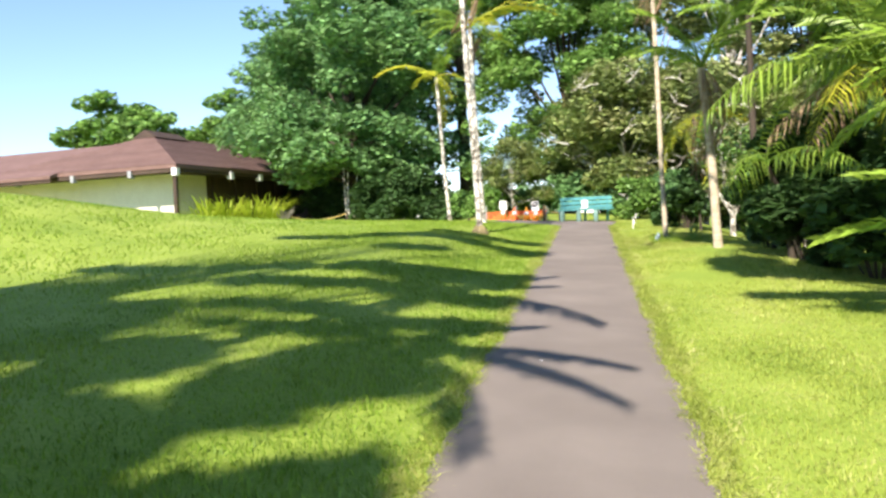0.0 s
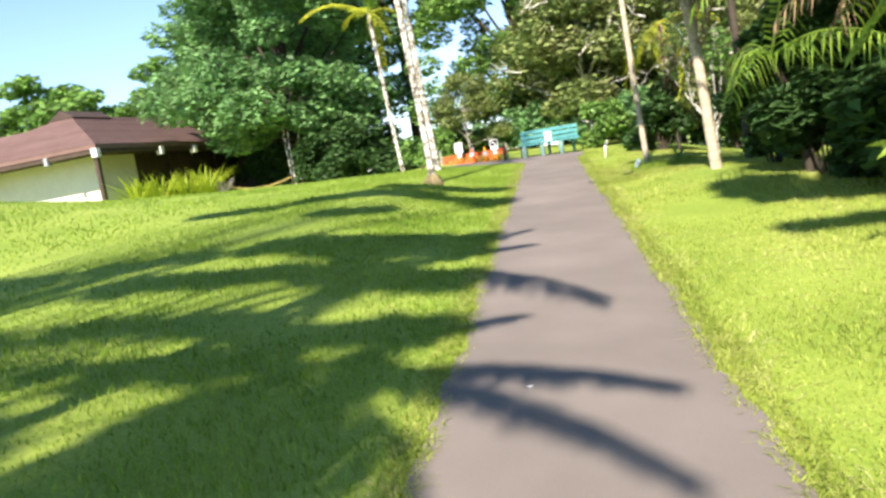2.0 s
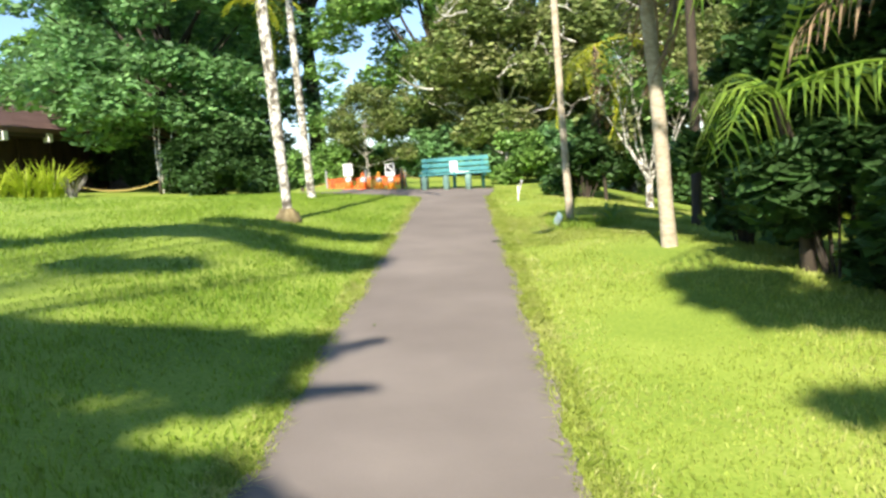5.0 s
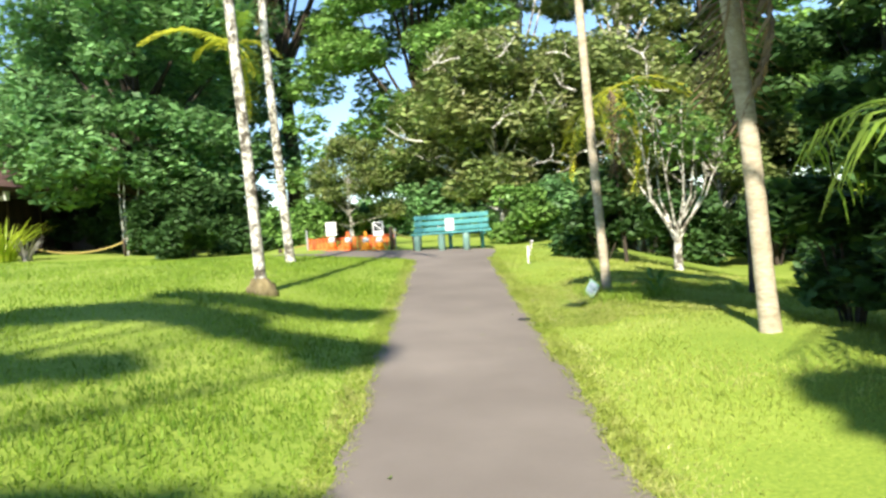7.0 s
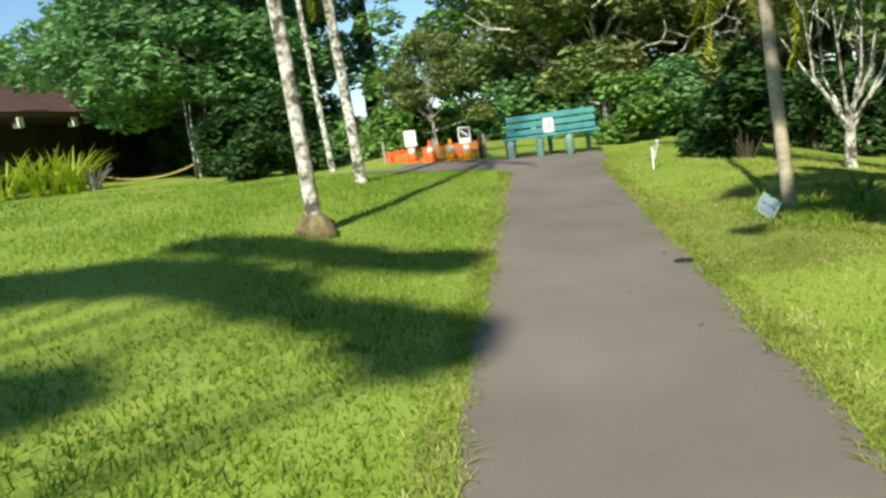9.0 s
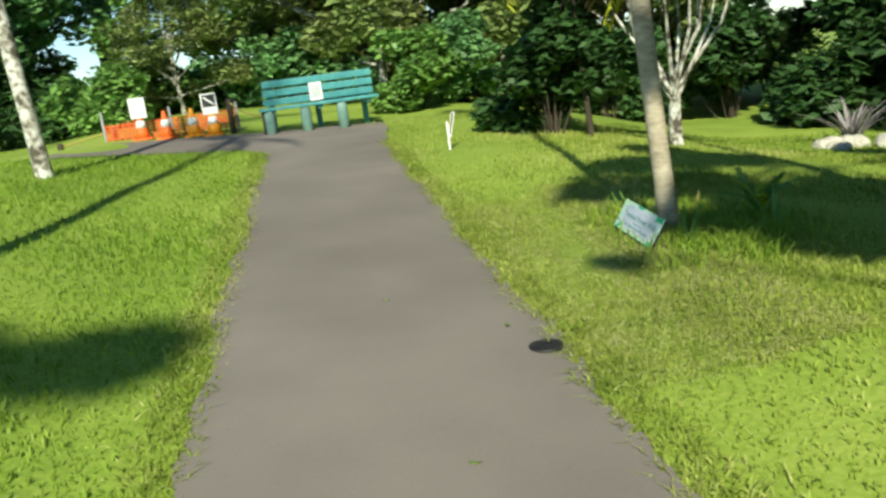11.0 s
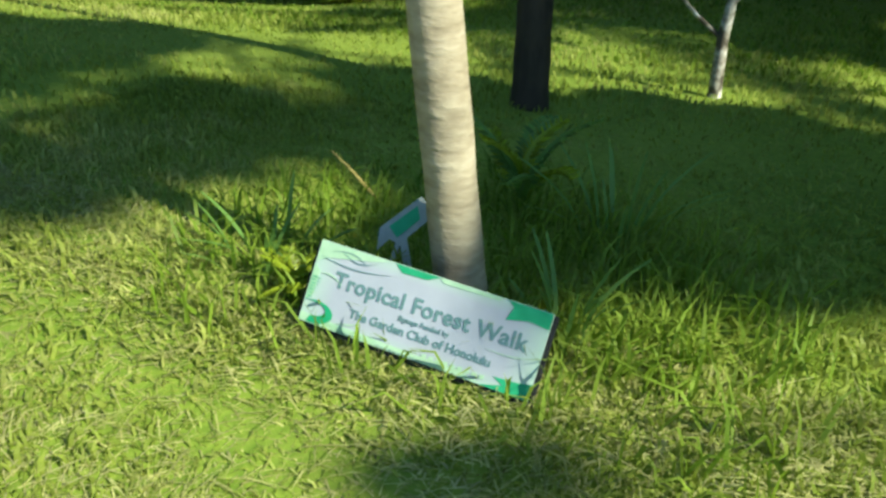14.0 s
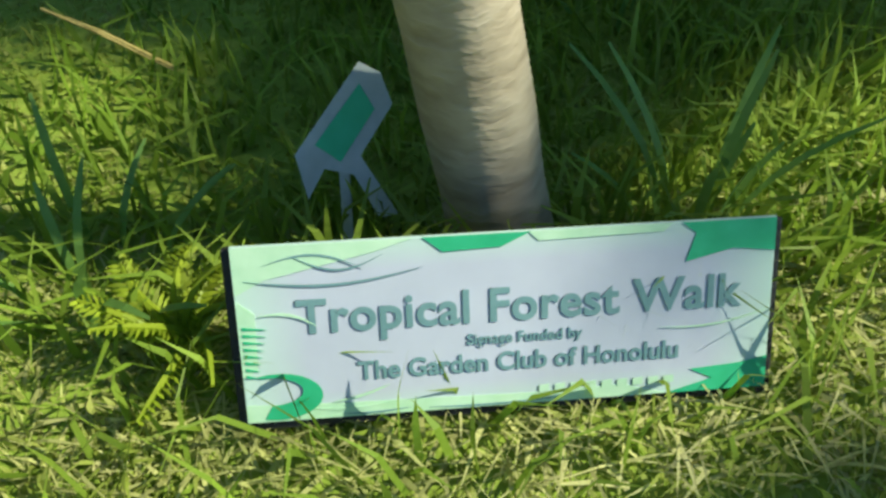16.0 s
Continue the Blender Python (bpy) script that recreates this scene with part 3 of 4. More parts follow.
def bare_branches(root, count, radius, height, seed):
    """Crooked pale dead branches standing out of a crown, each its own part."""
    rng = random.Random(seed)
    for k in range(count):
        a = rng.uniform(math.pi * 1.05, math.pi * 1.95)
        r = radius * rng.uniform(0.55, 1.02)
        p = Vector((math.cos(a) * r, math.sin(a) * r, height * rng.uniform(0.35, 0.92)))
        d = Vector((rng.uniform(-1, 1), rng.uniform(-0.6, 0.1), rng.uniform(-0.2, 0.7)))
        s, pts = Soup(), [p]
        for _ in range(5):
            d = (d + Vector((rng.uniform(-0.7, 0.7), rng.uniform(-0.3, 0.3), rng.uniform(-0.6, 0.7)))).normalized()
            pts.append(pts[-1] + d * rng.uniform(0.18, 0.34))
        tube(s, pts, [0.034, 0.030, 0.026, 0.020, 0.014, 0.006], 6)
        q = pts[2]
        tube(s, [q, q + Vector((rng.uniform(-0.3, 0.3), -0.1, 0.25)), q + Vector((rng.uniform(-0.5, 0.5), -0.15, 0.5))], [0.020, 0.014, 0.005], 5)
        child("bare_branch", s.mesh("bare_branch", PALE_BARK, True), root, "pale dead crooked branch")


BIG = tree_parts(14.0, 6.5, 2.4, 71, 41000, 0.21, LEAF_DARK, BARK, 90, 0.4)
HIGH = tree_parts(15.0, 5.5, 8.0, 77, 24000, 0.21, LEAF_DARK, BARK, 60, 0.35)
BIG_B = tree_parts(15.0, 6.0, 2.6, 72, 33000, 0.21, LEAF_MID, BARK, 80, 0.4)
AIRY = tree_parts(15.0, 4.5, 5.5, 73, 12000, 0.19, LEAF_OLIVE, PALE_BARK, 44, 0.22, 0.5)
SCRUB = tree_parts(6.5, 3.4, 0.8, 74, 19000, 0.14, LEAF_OLIVE, PALE_BARK, 60, 0.12, 0.7)
# crown leaves take the darkened green, shade included in the colour
SHADE = tree_parts(8.5, 4.2, 2.2, 75, 16000, 0.23, LEAF_SHADED, BARK, 60, 0.28)
FAR = tree_parts(12.0, 6.0, 3.5, 76, 7000, 0.45, LEAF_MID, BARK, 40, 0.3)

tree((-12.4, 37.0), BIG, "large dark-green spreading tree behind the lawn")
tree((-6.8, 41.0), HIGH, "large dark-green tree behind the thin palms", rz=130, scale=1.05)
tree((-0.8, 37.5), BIG_B, "tall leafy green tree behind the bench", scale=0.8)
tree((-17.5, 46.0), BIG, "dark-green tree beside the house", rz=60, scale=0.95)
tree((4.0, 41.0), AIRY, "tall airy tree with pale trunk", rz=30)
tree((7.5, 37.0), AIRY, "tall airy olive-green tree", rz=200, scale=1.05)
tree((12.0, 40.0), BIG_B, "tall green tree at the wood's edge", rz=90)
tree((0.9, 36.5), SCRUB, "green scrub tree behind the bench", rz=200, scale=1.1)
scrub = tree((1.8, 31.0), SCRUB, "dry olive scrub tree with pale branches")
bare_branches(scrub, 16, 3.4, 6.5, 401)
scrub = tree((5.2, 31.5), SCRUB, "dry olive scrub tree with pale twisted branches", scale=1.05)
bare_branches(scrub, 18, 3.4, 6.5, 402)
tree((9.5, 32.0), SCRUB, "olive scrub tree at the lawn's edge", rz=250)
tree((-3.2, 31.0), SCRUB, "green scrub tree behind the cones", rz=100, scale=0.5)
tree((13.5, 28.0), SHADE, "dark shade tree at the lawn's edge", rz=45)
tree((12.8, 13.6), SHADE, "dark shade tree with thick trunk on the lawn", rz=120)
tree((15.5, 15.5), SHADE, "dark shade tree among shrubs", rz=200, scale=1.1)
tree((9.3, 5.2), SHADE, "dark shade tree behind the palm clumps", rz=20, scale=1.0)
tree((14.5, 8.5), SHADE, "dark shade tree beyond the palms", rz=300)
tree((17.0, 21.0), BIG_B, "tall green tree beyond the lawn", rz=10)
tree((18.0, 11.0), BIG, "large dark tree beyond the palms", rz=200)
tree((14.0, 2.0), BIG_B, "large green tree beside the lawn", rz=70)
tree((-27.0, 56.0), FAR, "leafy tree behind the house roof", rz=10, scale=0.85)
tree((-36.0, 60.0), FAR, "leafy tree behind the house roof", rz=110, scale=0.75)
tree((-22.0, 58.0), BIG_B, "tall green tree behind the house", rz=200)
tree((-52.0, 78.0), FAR, "distant spreading tree against the sky", rz=30, scale=1.2)
tree((-66.0, 60.0), FAR, "distant tree beyond the house", rz=80, scale=1.2)
for i, (x, y, k) in enumerate([(-21, 64, 1.3), (3, 60, 0.7), (10, 60, 0.8), (20, 52, 1.3), (28, 40, 1.2), (30, 26, 1.2), (30, 10, 1.2), (26, -6, 1.2)]):
    tree((x, y), FAR, "distant green woodland tree", "tree", "woodland behind the lawn", i * 47, k)

# the trees behind the walker whose shade lies on lawn and path
def shade_tree(place, casts, leaves, seed, label):
    """casts: where each leaf clump's shade falls (x, y), its radius and its height."""
    root = thing("tree", (place[0], place[1], gz(*place)), label, "tree", "trees behind the walker")
    rng, s, cl = random.Random(seed), Soup(), []
    base = Vector((place[0], place[1], gz(*place)))
    tube(s, [(0, 0, -0.3), (0.1, 0, 2.5), (0, 0.2, 5.5), (0.2, 0.3, 10.0)], [0.34, 0.26, 0.2, 0.08], 9, 0.06, rng)
    for x, y, r, h in casts:
        zg = gz(x, y)
        k = (h - zg) / SUN_TO.z
        p = Vector((x, y, zg)) + SUN_TO * k - base
        cl.append((*p, r))
        tube(s, [(0, 0.1, p.z * 0.55), (p.x * 0.5, p.y * 0.5, p.z * 0.8), p], [0.09, 0.05, 0.015], 6)
    child("trunk", s.mesh("trunk", BARK, True), root)
    child("crown", leaf_cloud("crown", cl, leaves, 0.26, LEAF_DARK, seed, 0.8), root)


rng = random.Random(77)
MASS = [(x, rng.uniform(-5.5, 2.6 - 0.38 * (x + 4.2)), rng.uniform(0.5, 0.9), rng.uniform(6.0, 9.0)) for x in [rng.uniform(-9.5, -4.2) for _ in range(30)]]
MASS += [(rng.uniform(-4.6, -1.1), rng.uniform(-5.5, 1.3), rng.uniform(0.35, 0.6), rng.uniform(6.0, 8.0)) for _ in range(32)]
# long bands of shade across the lawn: ends, how many clumps, their radius
for x0, y0, x1, y1, n, r in ((-3.6, 7.0, -1.2, 7.6, 6, 0.34), (-2.5, 6.8, -1.15, 6.7, 4, 0.30), (-4.4, 5.2, -1.9, 5.7, 6, 0.34), (-2.4, 5.5, -1.15, 5.2, 4, 0.34), (-4.2, 3.5, -2.6, 3.4, 4, 0.28), (-2.4, 3.2, -1.1, 3.3, 4, 0.30), (-3.6, 2.3, -1.4, 2.3, 5, 0.22), (-7.2, 5.8, -4.4, 6.7, 6, 0.30)):
    for k in range(n):
        t = k / (n - 1)
        MASS.append((x0 + (x1 - x0) * t + rng.uniform(-0.12, 0.12), y0 + (y1 - y0) * t + rng.uniform(-0.12, 0.12), r * rng.uniform(0.8, 1.2), 8.0))
shade_tree((-8.5, -9.5), MASS, 25000, 78, "broad leafy shade tree behind the start of the path")
FAR_SHADE = []
for x0, y0, x1, y1, n, r in ((-3.2, 13.5, -1.25, 13.7, 6, 0.21), (-2.2, 12.0, -0.9, 11.65, 5, 0.19), (-4.3, 12.0, -2.5, 12.4, 5, 0.31), (-3.7, 9.7, -2.9, 10.1, 3, 0.24), (-1.4, 11.3, -0.95, 11.15, 3, 0.14), (-6.0, 10.8, -4.6, 11.6, 4, 0.22)):
    for k in range(n):
        t = k / (n - 1)
        FAR_SHADE.append((x0 + (x1 - x0) * t, y0 + (y1 - y0) * t + rng.uniform(-0.1, 0.1), r * rng.uniform(0.8, 1.2), 9.5))
shade_tree((-9.0, -5.5), FAR_SHADE, 9000, 79, "tall thin-crowned shade tree beside the path's start")


# added tree, out of view: its clumps only throw shade on the right-hand lawn
OVER = [(3.3, 14.1, 0.42, 6), (4.0, 14.5, 0.5, 6), (2.75, 14.5, 0.3, 6), (3.2, 15.0, 0.4, 6), (2.6, 13.9, 0.22, 6), (4.0, 15.4, 0.5, 6), (1.50, 14.27, 0.06, 5.5), (2.04, 14.52, 0.09, 5.5), (2.24, 14.48, 0.10, 5.5), (2.34, 14.66, 0.11, 5.5), (2.45, 14.38, 0.12, 5.5), (3.0, 13.6, 0.3, 6),
        (2.0, 15.9, 0.22, 6.5), (2.5, 15.8, 0.28, 6.5), (3.0, 16.1, 0.3, 6.5), (3.3, 17.2, 0.32, 6.5), (4.0, 17.6, 0.45, 6.5), (2.7, 17.0, 0.28, 6.5), (3.7, 18.4, 0.4, 6.5)]
OVER += [(2.5 + 0.42 * i, 14.75 - 0.27 * i + 0.35 * j + 0.12, 0.27, 6) for i in range(1, 5) for j in range(3)]
OVER += [(2.42, 14.32, 0.10, 5.5), (2.55, 14.15, 0.15, 5.5), (2.85, 13.98, 0.2, 5.5), (3.15, 13.8, 0.24, 5.5), (3.5, 13.7, 0.3, 5.5)]
OVER += [(2.45 + 0.36 * i, 9.3, 0.22, 7) for i in range(3)] + [(2.5 + 0.45 * i, 8.75 - 0.1 * i, 0.25, 7) for i in range(6)] + [(2.75 + 0.45 * i, 8.25 - 0.1 * i, 0.25, 7) for i in range(6)] + [(2.5 + 0.45 * i, 6.25 + 0.05 * i, 0.20 + 0.02 * i, 7) for i in range(6)] + [(3.6 + 0.5 * i, 5.5, 0.26, 7) for i in range(4)]
shade_tree((7.4, 2.4), OVER, 7000, 80, "unseen thin-crowned tree added to shade the lawn")


def shade_palm(place, crown, casts, label, seed):
    """crown: where the crown's shade falls (x, y) and its height; casts: where the shade of each frond's tip falls, its height, arch and leaflets."""
    def lifted(x, y, h):
        return Vector((x, y, gz(x, y))) + SUN_TO * ((h - gz(x, y)) / SUN_TO.z)
    g = Vector((place[0], place[1], gz(*place)))
    root = thing("palm_tree", g, label, "palm tree", "trees behind the walker")
    top, s = lifted(*crown) - g, Soup()
    tube(s, [(0, 0, -0.2), top * 0.33, top * 0.7, top], [0.15, 0.11, 0.10, 0.08], 12)
    child("trunk", s.mesh("trunk", PALM_BARK, True), root)
    for i, (x, y, h, lift, leaflet) in enumerate(casts):
        child("frond", arched_frond(top, lifted(x, y, h) - g, lift, leaflet, FROND, seed + i, 40, 0.095, 1.0), root)


shade_palm((-4.4, -3.2), (-2.0, 5.6, 5.2), [(0.26, 3.85, 4.2, 0.45, 0.50), (-0.42, 7.85, 4.9, 0.25, 0.34), (-0.35, 6.7, 4.9, 0.25, 0.28), (-3.6, 5.2, 4.6, 0.35, 0.5), (-2.6, 7.4, 5.0, 0.25, 0.5), (-2.2, 3.8, 4.5, 0.35, 0.5), (-3.2, 6.8, 4.8, 0.25, 0.5)], "tall palm beside the start of the path", 81)
shade_palm((-4.4, -7.2), (-1.9, 2.2, 5.0), [(0.48, 1.75, 4.55, 0.26, 0.30), (0.40, 0.60, 4.3, 0.42, 0.30), (-0.38, 3.5, 4.8, 0.25, 0.26), (-0.55, -0.6, 4.1, 0.5, 0.5), (-3.4, 2.4, 4.6, 0.35, 0.5), (-2.8, 0.4, 4.3, 0.4, 0.5), (-2.6, 3.6, 4.8, 0.25, 0.5)], "tall palm with drooping fronds near the path", 82)


def shrub(place, radius, height, seed, mat, leaves, size, label, category="shrub", group=""):
    rng = random.Random(seed)
    root = thing("shrub", (place[0], place[1], gz(*place)), label, category, group)
    s, cl = Soup(), []
    for i in range(16):
        a, t = rng.uniform(0, 6.28), rng.random()
        rr = radius * math.sqrt(1 - 0.6 * t) * rng.uniform(0.2, 0.85)
        p = (math.cos(a) * rr, math.sin(a) * rr, height * (0.15 + 0.72 * t))
        cl.append((*p, radius * rng.uniform(0.25, 0.42)))
        tube(s, [(p[0] * 0.15, p[1] * 0.15, -0.1), (p[0] * 0.5, p[1] * 0.5, p[2] * 0.6), p], [0.018, 0.012, 0.005], 5)
    child("stem", s.mesh("stem", BARK), root)
    child("foliage", leaf_cloud("foliage", cl, leaves, size, mat, seed, 0.8), root)
    return root


# shrubs below palms and trees use the leaf colour with shade put in
shrub((3.9, 9.5), 1.2, 2.7, 91, LEAF_SHADED, 8000, 0.14, "dense dark green shrub under the palms")
shrub((3.75, 11.7), 0.8, 2.6, 90, LEAF_SHADED, 5000, 0.12, "upright dark green shrub beside the tan palm")
shrub((4.6, 8.2), 1.2, 2.3, 92, LEAF_SHADED, 4500, 0.14, "dense dark shrub in shade")
shrub((3.1, 20.6), 0.95, 2.0, 93, LEAF_SHADED, 4200, 0.11, "dark green leafy shrub on the lawn")
shrub((1.9, 25.6), 1.1, 1.5, 94, LEAF_MID, 4200, 0.10, "rounded green shrub beside the bench")
shrub((3.2, 27.0), 1.4, 1.9, 95, LEAF_DARK, 4500, 0.12, "dark green shrub at the wood's edge")
shrub((8.3, 18.4), 1.2, 2.1, 96, LEAF_YELLOW, 4200, 0.13, "yellow-green leafy shrub in sun")
shrub((-4.6, 29.0), 1.4, 1.5, 97, LEAF_MID, 3800, 0.12, "green shrub behind the cones")
shrub((-8.5, 30.0), 1.5, 1.3, 98, LEAF_SHADED, 3800, 0.13, "low dark shrub at the wood's edge")
rng = random.Random(4)
for i in range(22):
    x = -20 + i * 1.6 + rng.uniform(-0.5, 0.5)
    shrub((x, (33 if x > -11 else 42) + rng.uniform(-1, 2)), 1.8, rng.uniform(1.8, 3.2) if not -8 < x < -2.5 else 1.1, 100 + i, LEAF_SHADED if x < -5.5 else rng.choice([LEAF_DARK, LEAF_MID, LEAF_DARK]), 3200, 0.16, "dark understorey shrub at the wood's edge", "shrub", "understorey")
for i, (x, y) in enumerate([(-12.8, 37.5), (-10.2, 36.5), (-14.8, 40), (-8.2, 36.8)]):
    shrub((x, y), 1.8, 2.4, 160 + i, LEAF_SHADED, 3000, 0.17, "dark understorey shrub at the wood's edge", "shrub", "understorey")
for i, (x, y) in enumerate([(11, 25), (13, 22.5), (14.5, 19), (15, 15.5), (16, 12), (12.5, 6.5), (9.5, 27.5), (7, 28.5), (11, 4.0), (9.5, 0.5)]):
    shrub((x, y), 1.9, rng.uniform(1.8, 2.8), 130 + i, LEAF_SHADED, 3200, 0.17, "dark shrub along the shaded lawn edge", "shrub", "understorey")


def strap_plant(place, count, length, width, mat, seed, label, category, spread=0.4, arch=0.6):
    """Long arching leaves from one foot."""
    rng = random.Random(seed)
    root = thing("strap_leaf_plant", (place[0], place[1], gz(*place)), label, category)
    for k in range(count):
        s = Soup()
        a = rng.uniform(0, 6.28)
        b = Vector((math.cos(a), math.sin(a), 0))
        side = Vector((-b.y, b.x, 0))
        o = b * spread * rng.random() ** 0.5
        ll, V = length * rng.uniform(0.6, 1.15), []
        lean = arch * rng.uniform(0.3, 1.2)
        for i in range(6):
            t = i / 5
            p = o + b * (ll * lean * t ** 1.6) + Vector((0, 0, ll * (t - 0.35 * lean * t * t)))
            w = width * (1 - t) ** 0.6 * (0.5 + t) + 0.002
            V += [tuple(p - side * w), tuple(p + side * w)]
        s.add(V, [(2 * i, 2 * i + 1, 2 * i + 3, 2 * i + 2) for i in range(5)])
        child("leaf", s.mesh("leaf", mat), root)
    return root


for i, (x, y) in enumerate([(-16.9, 28.7), (-16.2, 29.2), (-15.4, 30.0), (-14.8, 30.5)]):
    strap_plant((x, y), 70, 1.6, 0.045, LEAF_YELLOW, 150 + i, "yellow-green long-leaved clump beside the house", "plant", 0.55, 1.0)
strap_plant((9.1, 22.6), 40, 0.9, 0.04, BROMELIAD, 160, "silvery purple spiky rosette among rocks", "plant", 0.12, 0.9)
strap_plant((10.3, 21.6), 36, 0.7, 0.045, LEAF_YELLOW, 161, "pale green spiky rosette on the lawn edge", "plant", 0.15, 0.9)
strap_plant((6.3, 11.6), 30, 0.8, 0.04, BROMELIAD, 162, "pale spiky rosette in the shaded bed", "plant", 0.15, 0.9)
strap_plant((2.5, 14.2), 14, 0.32, 0.006, LEAF_MID, 163, "loose green grass tuft beside the palm", "grass tuft", 0.1, 0.7)
strap_plant((1.95, 14.2), 12, 0.22, 0.006, LEAF_MID, 164, "bright green grass tuft behind the sign", "grass tuft", 0.08, 0.7)
strap_plant((1.9, 14.98), 16, 0.2, 0.006, LEAF_MID, 165, "bright green grass tuft beside the sign", "grass tuft", 0.12, 0.8)

strap_plant((-14.1, 30.7), 26, 0.9, 0.05, BROMELIAD, 166, "pale dry-leaved plant at the end of the clump", "plant", 0.2, 0.8)
root = thing("sapling", (-11.7, 33.0, gz(-11.7, 33.0)), "pale slender sapling stems beside the rope", "sapling")
for k, (dx, dy) in enumerate(((0.0, 0.0), (0.35, 0.1), (0.15, -0.15))):
    s = Soup()
    tube(s, [(dx, dy, -0.1), (dx * 1.2, dy, 0.9), (dx * 1.6 - 0.05, dy * 1.5, 1.9), (dx * 2.2, dy * 2, 3.2)], [0.06, 0.05, 0.035, 0.015], 7)
    child("stem", s.mesh("stem", PALE_BARK, True), root)
child("crown", leaf_cloud("crown", [(0.3, 0, 3.3, 0.9), (-0.5, 0.2, 3.0, 0.7), (0.9, -0.2, 2.8, 0.7)], 900, 0.16, LEAF_DARK, 167, 0.6), root)

# fern beside the palm
FERN = [frond_mesh("frond", 0.5, 0.7, 0.10, LEAF_MID, 171, 18, 0.02, 0.2), frond_mesh("frond", 0.38, 0.9, 0.09, LEAF_YELLOW, 172, 16, 0.02, 0.2)]
fern = thing("fern", (2.60, 14.52, gz(2.60, 14.52) + 0.03), "small green fern growing beside the palm foot", "fern")
for k in range(8):
    child("frond", FERN[k % 2], fern, m=pose(0, 0, 0.03, 0, -(38 + 11 * (k % 4)), k * 47) @ Matrix.Scale(0.72, 4))

fern = thing("fern", (1.82, 14.83, gz(1.82, 14.83)), "bright green fern growing at the sign's end", "fern")
for k in range(9):
    child("frond", FERN[1], fern, m=pose(0, 0, 0.02, 0, -(30 + 12 * (k % 4)), k * 41) @ Matrix.Scale(0.36, 4))

# thin bare sapling on the shaded lawn
root = thing("sapling", (5.0, 14.2, gz(5.0, 14.2)), "thin pale bare sapling on the shaded lawn", "sapling")
for line, radii in (([(0, 0, -0.05), (0.02, 0.01, 0.3), (-0.01, -0.02, 0.7), (0.03, -0.05, 1.3)], [0.04, 0.032, 0.024, 0.01]), ([(0.02, 0.01, 0.3), (-0.02, 0.16, 0.42), (0.0, 0.42, 0.66)], [0.016, 0.012, 0.005]), ([(0, -0.02, 0.5), (0.05, -0.14, 0.75), (0.02, -0.2, 1.1)], [0.016, 0.012, 0.005])):
    s = Soup()
    tube(s, line, radii, 7)
    child("stem", s.mesh("stem", PALE_BARK, True), root)

# pale branching tree on the right-hand lawn
root = thing("small_tree", (4.3, 19.3, gz(4.3, 19.3)), "small pale multi-stemmed tree with thin bare branches", "tree")
s, cl, rng = Soup(), [], random.Random(9)
tube(s, [(0, 0, -0.2), (0, 0, 0.35), (0.02, 0, 0.6)], [0.105, 0.08, 0.07], 9, 0.10, rng)
for i in range(11):
    a = i * 2.4
    d = Vector((math.cos(a), math.sin(a), 0))
    p0, p1 = Vector((0, 0, 0.5 + 0.03 * i)), d * rng.uniform(0.3, 0.6) + Vector((0, 0, 1.4))
    p2 = d * rng.uniform(0.6, 1.3) + Vector((0, 0, rng.uniform(2.4, 3.8)))
    tube(s, [p0, p1, p2], [0.032, 0.020, 0.006], 6)
    for j in range(3):
        q = p1.lerp(p2, 0.3 + 0.3 * j)
        e = q + Vector((rng.uniform(-0.4, 0.4), rng.uniform(-0.4, 0.4), rng.uniform(0.3, 0.7)))
        tube(s, [q, e], [0.014, 0.004], 5)
        cl.append((*e, 0.35))
child("trunk", s.mesh("trunk", PALE_BARK, True), root)
child("crown", leaf_cloud("crown", cl, 1100, 0.09, LEAF_MID, 9, 0.8), root)


# ---- bench, cones and ropes at the top of the path ----
def bench(place, rz):
    root = thing("bench", place, "teal plastic-plank bench with thick round posts and paper notice", "bench", rz=rz)
    for x in (-0.83, -0.25, 0.34):
        part("front_post", lathe([(0.085, -0.1), (0.085, 0.30), (0.08, 0.36), (0.06, 0.40), (0.02, 0.415)], 14), TEAL_POST, root, "faded teal round post", True, pose(x, -0.28, 0))
    for x in (-0.75, 0.0, 0.78):
        part("back_post", box(x - 0.045, 0.17, -0.1, x + 0.045, 0.26, 0.86, 0.01), TEAL, root)
        part("seat_bearer", box(x - 0.04, -0.30, 0.34, x + 0.04, 0.17, 0.40, 0.008), TEAL, root)
    for i in range(3):
        part("seat_plank", box(-0.97, -0.36 + i * 0.17, 0.40, 0.95, -0.21 + i * 0.17, 0.445, 0.01), TEAL, root)
    for i in range(3):
        z = 0.47 + i * 0.145
        part("back_plank", box(-0.88 + 0.01 * i, 0.125, z, 0.95, 0.166, z + 0.108, 0.012), TEAL, root)
    n = part("notice", box(-0.11, 0.112, 0.47, 0.10, 0.121, 0.76, 0.002), WHITE, root, "white paper notice")
    for i in range(7):
        part("print_line", box(-0.08, 0.1085, 0.52 + i * 0.028, 0.07, 0.1105, 0.532 + i * 0.028), GREY, n)
    return root


bench((0.03, 23.35, gz(0.03, 23.35) + 0.01), 4)


